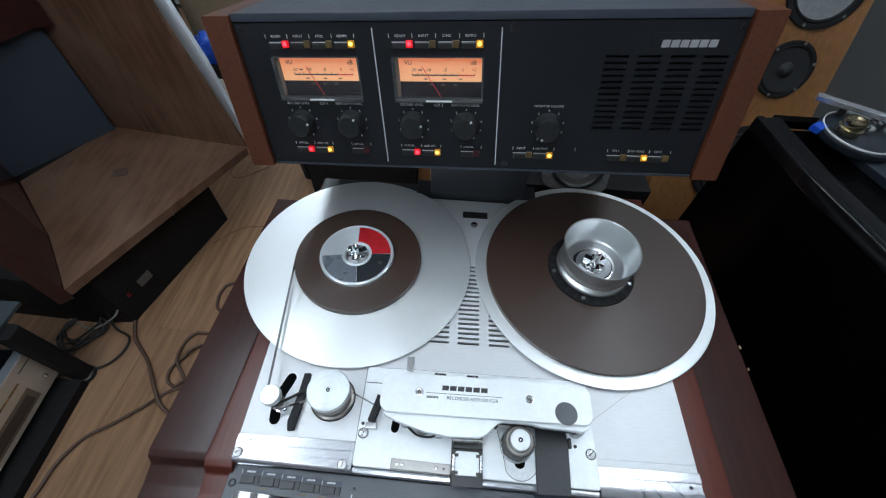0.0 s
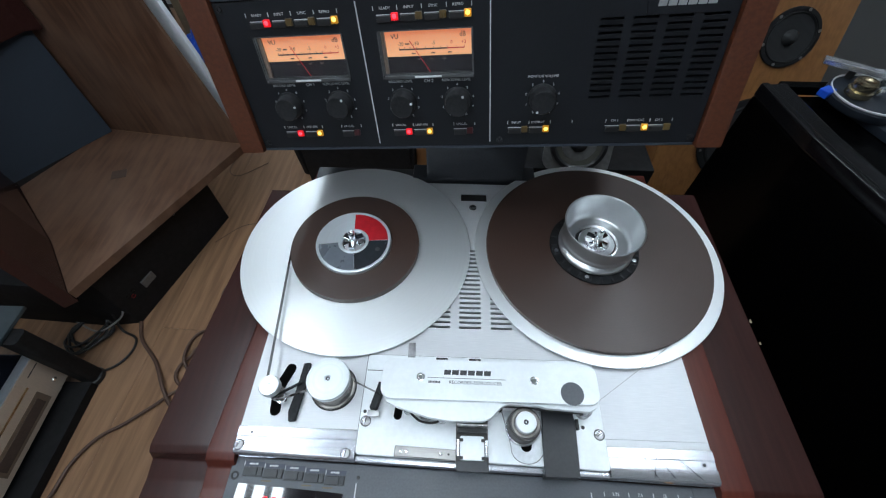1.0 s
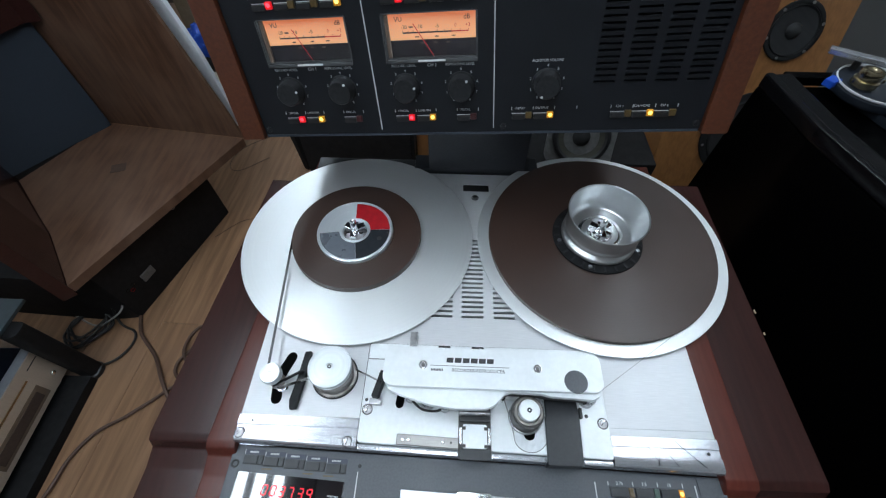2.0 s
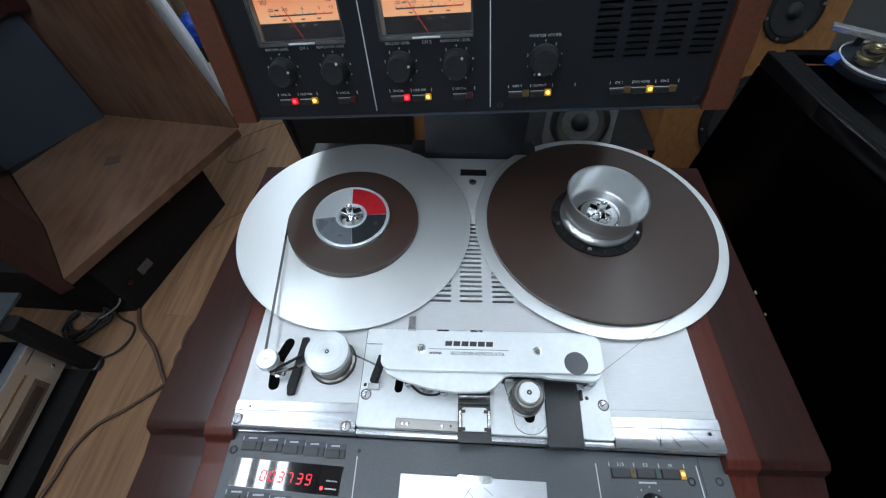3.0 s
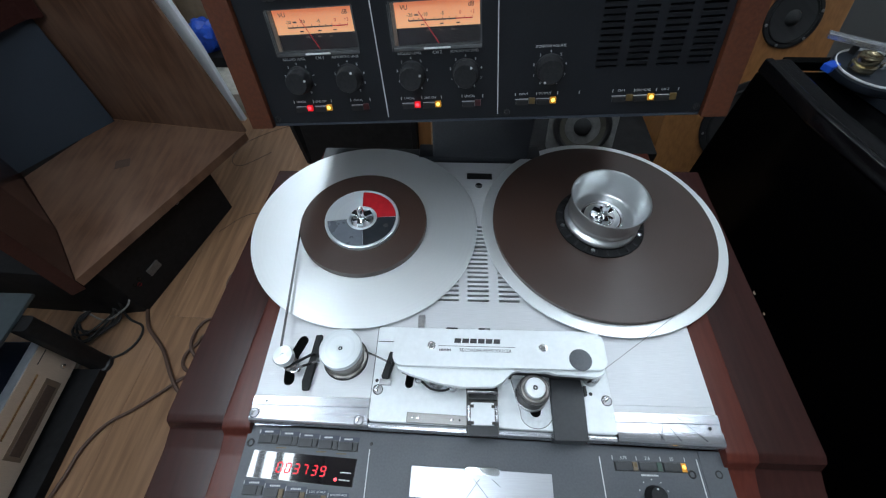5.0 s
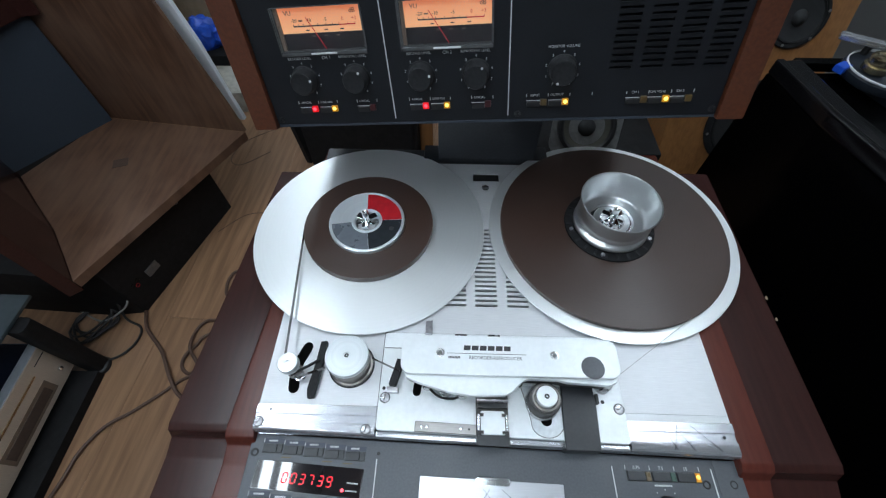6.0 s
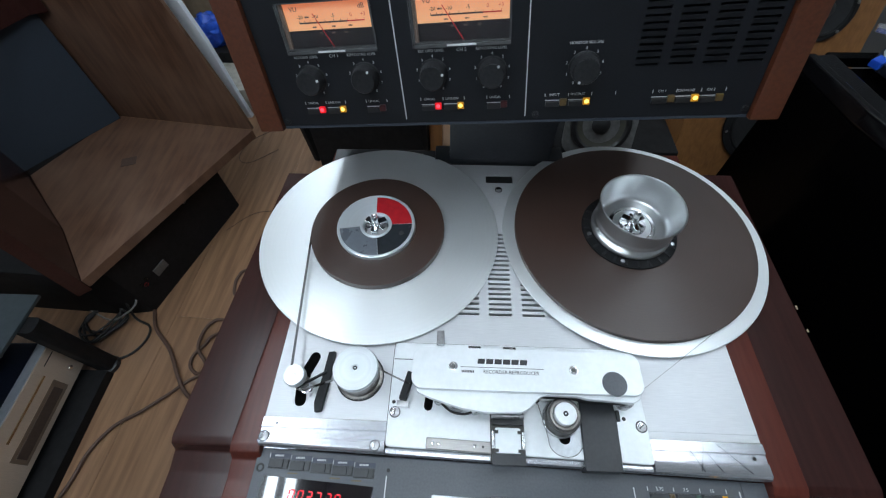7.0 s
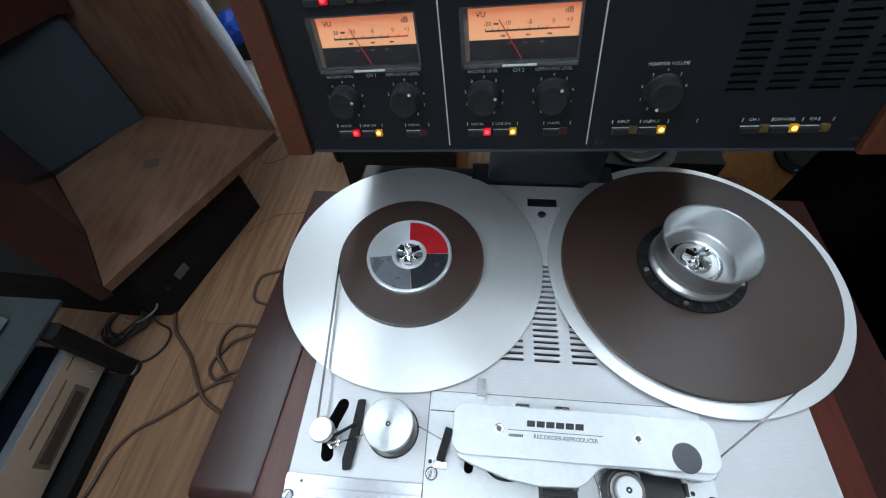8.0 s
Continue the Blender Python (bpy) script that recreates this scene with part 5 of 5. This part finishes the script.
part("body", box(-0.36, 0.0, -0.42, 0.0, 0.006, 0.045, 0.003), M_SILVERBOX, amp)
part("dial", lathe([(0.03, 0.045), (0.028, 0.050), (0, 0.050)], 28, -0.05, -0.05), M_BLACK, amp, "dark round dial")
for x, y in ((-0.03, -0.03), (-0.33, -0.03), (-0.03, -0.39), (-0.33, -0.39)):
    part("foot", disc(0.012, 0, 0.006, 0.001, x, y, 16), M_BLACK, amp)

# ---- cables on the floor ----
def cable(points, r, mat, label):
    return solo("cable", tube(points, r), mat, label, "cable", group="cables on the floor")


cable([(-1.0, 0.46, 0.006), (-0.969, 0.400, 0.006), (-0.897, 0.333, 0.006), (-0.837, 0.254, 0.012), (-0.784, 0.200, 0.006), (-0.66, 0.155, 0.006)], 0.0056, M_CABLE, "brown rubber cable lying across the oak floor")
cable([(-0.62, 0.31, 0.006), (-0.780, 0.261, 0.006), (-0.852, 0.203, 0.006), (-0.907, 0.157, 0.006), (-0.962, 0.118, 0.006), (-0.998, 0.054, 0.006), (-1.010, -0.022, 0.006), (-1.05, -0.15, 0.006)], 0.0050, M_CABLE, "long brown rubber cable curving over the floor")
cable([(-0.62, 0.43, 0.006), (-0.762, 0.435, 0.006), (-0.797, 0.430, 0.006), (-0.817, 0.397, 0.006), (-0.810, 0.343, 0.016), (-0.784, 0.307, 0.006), (-0.740, 0.270, 0.006), (-0.62, 0.24, 0.006)], 0.0050, M_CABLE, "brown rubber cable looped beside the console")
cable([(-0.62, 0.44, 0.018), (-0.767, 0.386, 0.014), (-0.799, 0.353, 0.006), (-0.821, 0.318, 0.006), (-0.816, 0.285, 0.006), (-0.786, 0.267, 0.006), (-0.745, 0.290, 0.016), (-0.62, 0.33, 0.006)], 0.0050, M_CABLE, "brown rubber cable looped beside the console")
cable([(-0.62, 0.66, 0.006), (-0.748, 0.618, 0.006), (-0.771, 0.594, 0.006), (-0.773, 0.555, 0.006), (-0.747, 0.515, 0.006), (-0.62, 0.50, 0.006)], 0.0050, M_CABLE, "brown cable loop beside the console foot")
cable([(-1.05, 0.47, 0.10), (-1.04, 0.428, 0.02), (-0.993, 0.406, 0.006), (-0.983, 0.366, 0.006), (-1.005, 0.322, 0.006), (-1.05, 0.297, 0.006), (-1.12, 0.28, 0.006)], 0.0036, M_CABLEBLK, "thin black lead running to the rack foot")
cable([(-1.035, 0.50, 0.11), (-1.01, 0.455, 0.08), (-1.045, 0.43, 0.05), (-1.12, 0.42, 0.012), (-1.22, 0.46, 0.01)], 0.0028, M_CABLEWHT, "pale lead plugged into the bass box")
for k in range(5):
    a = k * 1.3
    cable([(-1.09 - 0.03 * k, 0.47, 0.05 + 0.01 * k), (-1.08 + 0.02 * math.sin(a), 0.41 + 0.015 * k, 0.02), (-1.13, 0.36 + 0.02 * math.cos(a), 0.012 + 0.004 * k), (-1.20, 0.40 + 0.02 * math.sin(a), 0.01), (-1.17, 0.46, 0.012)], 0.0035, M_CABLEBLK, "tangled black leads behind the rack")
cable([(-0.80, 1.20, 0.004), (-0.90, 1.12, 0.004), (-0.95, 1.15, 0.004), (-0.93, 1.25, 0.004), (-0.82, 1.34, 0.004), (-0.70, 1.40, 0.004)], 0.0013, M_CABLE, "thin brown lead on the floor behind")
cable([(-0.88, 0.78, 0.003), (-0.80, 0.86, 0.003), (-0.70, 0.88, 0.003), (-0.6, 0.93, 0.003)], 0.0010, M_CABLE, "thin brown lead beside the bass box")

# ---- behind the console ----
blackbox = thing("bass_cabinet", "large matt black loudspeaker cabinet behind the console", "loudspeaker")
part("body", box(-0.515, -0.150, 0.93, 1.30, 0.0, 0.62, 0.006), M_BLACKMATT, blackbox)
part("grille_cloth", box(-0.500, -0.165, 0.925, 0.9305, 0.02, 0.60, 0.002), M_BLACKMATT, blackbox)
solo("wooden_post", box(-0.147, -0.105, 0.96, 1.00, 0.0, 0.60, 0.003), M_BIRCH, "honey coloured wooden post behind the console", "post")
solo("picture_frame", moved(box(-0.09, 0.09, -0.012, 0.012, 0, 0.34, 0.003), pose(-0.585, 1.22, 0.0, -8, 0, 62)), M_BLACKMATT, "thin dark board leaning beside the black cabinet", "board")

driver_box = thing("open_loudspeaker", "loose loudspeaker driver in a pale frame on a black box", "loudspeaker")
part("stand_box", box(0.10, 0.495, 0.72, 1.02, 0.0, 0.46, 0.005), M_BLACKMATT, driver_box, "matt black box")
tilt = pose(0.285, 0.735, 0.530, 62, 0, -8)
frame_part = part("driver_frame", moved(prism(rounded(-0.082, 0.082, -0.075, 0.075, 0.03, 6), -0.012, 0.0, 0.002), tilt), M_FRAMEGREY, driver_box, "pale cast driver frame")
part("surround", moved(lathe([(0.070, 0.0), (0.068, 0.006), (0.060, 0.008), (0.054, 0.003)], 48), tilt), M_BLACK, frame_part)
part("cone", moved(lathe([(0.056, 0.004), (0.022, -0.006), (0.0215, 0.0)], 48), tilt), M_CONEGREY, frame_part, "olive grey paper cone")
part("dust_cap", moved(lathe([(0.022, -0.002), (0.018, 0.007), (0.008, 0.011), (0, 0.012)], 32), tilt), M_CONE, frame_part)

# tower loudspeaker
tower = thing("tower_loudspeaker", "honey birch tower loudspeaker with three round drivers", "loudspeaker")
SLOPE = 20.5
side = [(0.609, 0.0), (0.609 + 1.15 * math.tan(radians(SLOPE)), 1.15), (1.16, 1.15), (1.16, 0.0)]
bm = moved(prism([(z, -y) for y, z in side], 0, 0.336, 0.005), Matrix(((0, 0, 1, 0.510), (0, -1, 0, 0), (1, 0, 0, 0), (0, 0, 0, 1))))
bmesh.ops.recalc_face_normals(bm, faces=bm.faces[:])
part("cabinet", bm, M_BIRCH, tower, "honey birch veneered cabinet")
BAFFLE = pose(0.846, 0.609, 0.0, -SLOPE)


def driver(x, z, r, cone, label):
    m = BAFFLE @ pose(x, -0.0005, z, 90)
    d = part("driver", moved(ring(r * 0.86, r, 0.0, 0.006, 0.001, seg=48), m), M_BLACKMATT, tower, label)
    part("surround", moved(lathe([(r * 0.87, 0.003), (r * 0.82, 0.007), (r * 0.76, 0.004)], 48), m), M_BLACKMATT, d)
    part("cone", moved(lathe([(r * 0.78, 0.0045), (r * 0.28, 0.0015), (r * 0.26, 0.004)], 48), m), cone, d)
    part("dust_cap", moved(lathe([(r * 0.27, 0.002), (r * 0.2, 0.010), (0, 0.013)], 32), m), cone, d)
    for k in range(6):
        a = radians(60 * k + 15)
        part("driver_screw", moved(disc(0.0035, 0.0055, 0.0072, 0.0005, r * 0.93 * math.cos(a), r * 0.93 * math.sin(a), 10), m), M_FRAMEGREY, d)


driver(-0.120, 0.690 + 0.084, 0.062, M_CONE, "black mid driver")
driver(-0.130, 0.535, 0.108, M_CONE, "large black bass driver")
driver(-0.108, 0.690 + 0.252, 0.085, M_CONESILVER, "driver with a silver cone")

# ---- black plinth with the turntable ----
plinth = thing("black_plinth", "tall piano-black plinth with a raised rim", "plinth")
EDGE = [(0.417, 0.482), (0.433, 0.360), (0.4585, 0.262), (0.628, -0.420)]


def shifted(pts, d):
    return [(x + d, y + d * 0.12) for x, y in pts]


part("body", prism([*EDGE, (1.30, -0.42), (1.30, 0.50)], 0.0, 0.838, 0.003), M_LACQUER, plinth, "piano-black plinth body")
part("rim", prism([*EDGE, *reversed(shifted(EDGE, 0.012))], 0.8385, 0.860, 0.0035), M_RIM, plinth)
part("inner_ledge", prism([*shifted(EDGE, 0.0125), *reversed(shifted(EDGE, 0.040))], 0.8385, 0.857, 0.004), M_RIM, plinth)
part("back_rim", box(0.456, 1.30, 0.4835, 0.4995, 0.8385, 0.852, 0.002), M_LACQUER, plinth)
turntable = thing("turntable", "blue-grey turntable with a brass-topped hub on the plinth", "turntable", pose(0.553, 0.463, 0.8385))
part("base", prism([(-0.036, 0.012), (0.010, -0.125), (0.42, -0.125), (0.42, 0.012)], 0.0, 0.012, 0.002), M_PLATTER, turntable, "blue-grey turntable base")
part("platter", lathe([(0, 0.013), (0.049, 0.013), (0.0515, 0.016), (0.0515, 0.024), (0.049, 0.0240), (0, 0.0245)], 72, -0.003, -0.014), M_PLATTER, turntable, "dark metal platter")
part("platter_rim", ring(0.0474, 0.0490, 0.0255, 0.0285, 0.0006, -0.003, -0.014), M_PRINT, turntable, "bright platter rim")
part("hub", lathe([(0.0160, 0.0265), (0.0160, 0.034), (0.0130, 0.035), (0.0142, 0.043), (0.0130, 0.0465), (0.0085, 0.047), (0.0065, 0.045), (0, 0.045)], 40, -0.0225, -0.014), M_BRASS, turntable, "brass hub weight")
part("arm_bar", moved(box(0.0, 0.22, -0.006, 0.006, 0.0385, 0.0460, 0.001), pose(-0.049, 0.046, 0, 0, 0, -30.5)), M_ALU_BAR, turntable, "bright flat metal bar")
part("bar_post", disc(0.005, 0.0, 0.0384, 0.001, 0.10, -0.007, 14), M_CHROME, turntable)
part("bar_post", disc(0.005, 0.0, 0.0384, 0.001, -0.010, 0.030, 14), M_BLACK, turntable)
part("bar_knob", lathe([(0.004, 0.0461), (0.004, 0.054), (0.007, 0.056), (0.007, 0.064), (0, 0.066)], 16, 0.046, 0.0205), M_CHROME, turntable)
part("blue_block", moved(box(-0.010, 0.010, -0.007, 0.007, 0.0177, 0.0275, 0.002), pose(-0.056, -0.004, 0, 0, 0, 30)), M_BLUE, turntable, "small blue block")
for k in range(3):
    part("spacer", moved(box(-0.003, 0.003, -0.008, 0.008, 0.0122, 0.018 + 0.003 * (k % 2), 0.0008), pose(-0.008 + 0.008 * k, -0.020 - 0.006 * k, 0, 0, 0, 30)), M_SILVERBOX, turntable)
for k in range(4):
    part("weight", lathe([(0.0055, 0.0268), (0.0055, 0.033 + 0.003 * (k % 2)), (0.004, 0.036), (0, 0.036)], 18, 0.006 + 0.012 * k, -0.014 + 0.016 * (k % 2)), M_STEEL if k % 2 else M_CHROME, turntable)

solo("grey_partition", box(0.62, 2.0, 1.20, 1.26, 0.0, 1.6, 0.004), M_PARTITION, "plain grey partition board behind the tower loudspeaker", "partition", "structure")

# ---- far corner ----
solo("cardboard_box", box(-1.32, -0.98, 1.86, 2.2, 0.0, 0.44, 0.006), M_CARD, "plain brown cardboard box on the floor", "box")
solo("display_board", box(-1.80, -1.258, 1.70, 1.745, 0.0, 1.0, 0.003), M_BLACKMATT, "tall matt black board standing behind the horn cabinet", "board")
solo("paper_box", box(-1.20, -0.86, 1.46, 1.72, 0.0, 0.10, 0.004), M_PAPER, "low box of printed papers on the floor", "box")
solo("black_crate", box(-1.255, -0.90, 1.66, 1.84, 0.1005, 0.15, 0.006), M_BLACKMATT, "matt black crate in the far corner", "crate")
solo("shelf_support", box(-1.255, -0.90, 1.73, 1.84, 0.0, 0.10, 0.003), M_BLACKMATT, "black support below the crate", "support")
bag = bmesh.new()
bmesh.ops.create_icosphere(bag, subdivisions=4, radius=1)
for v in bag.verts:
    k = 1 + 0.28 * noise.noise(v.co * 2.4) + 0.12 * noise.noise(v.co * 6.0)
    v.co = Vector((v.co.x * 0.085 * k, v.co.y * 0.06 * k, max(v.co.z * 0.075 * k, -0.05)))
solo("plastic_bag", bag, M_BLUE, "crumpled bright blue plastic bag on the crate", "bag", m=pose(-1.175, 1.745, 0.2005))

# ---- floor planks, one by one ----
PW, PLEN, TURN = 0.19, 1.28, 3.0
plank_mesh = bpy.data.meshes.new("plank")
bm = box(0.0003, PLEN - 0.0003, 0.0003, PW - 0.0003, -0.008, 0.0, 0.0005, seg=1)
bm.to_mesh(plank_mesh)
bm.free()
finish(plank_mesh, M_PLANK)
rot = pose(0, 0, 0, 0, 0, 90 - TURN)
rng = random.Random(4)
for row in range(-16, 17):
    off = rng.uniform(0, PLEN)
    for col in range(-4, 5):
        # keep the stretch of each plank that lies between the walls
        inside = []
        for k in range(33):
            a = col * PLEN + off + k * PLEN / 32
            ends = [rot @ Vector((a, row * PW + w, 0)) for w in (0, PW)]
            if all(RX0 < p.x < RX1 and RY0 < p.y < RY1 for p in ends):
                inside.append(k)
        if len(inside) < 3:
            continue
        at_ = rot @ Vector((col * PLEN + off + inside[0] * PLEN / 32, row * PW, 0))
        cut = (inside[-1] - inside[0]) / 32
        ob = new("plank", plank_mesh)
        ob.parent = floor
        ob.matrix_local = Matrix.Translation((at_.x, at_.y, 0)) @ rot @ Matrix.Diagonal((cut, 1, 1, 1))
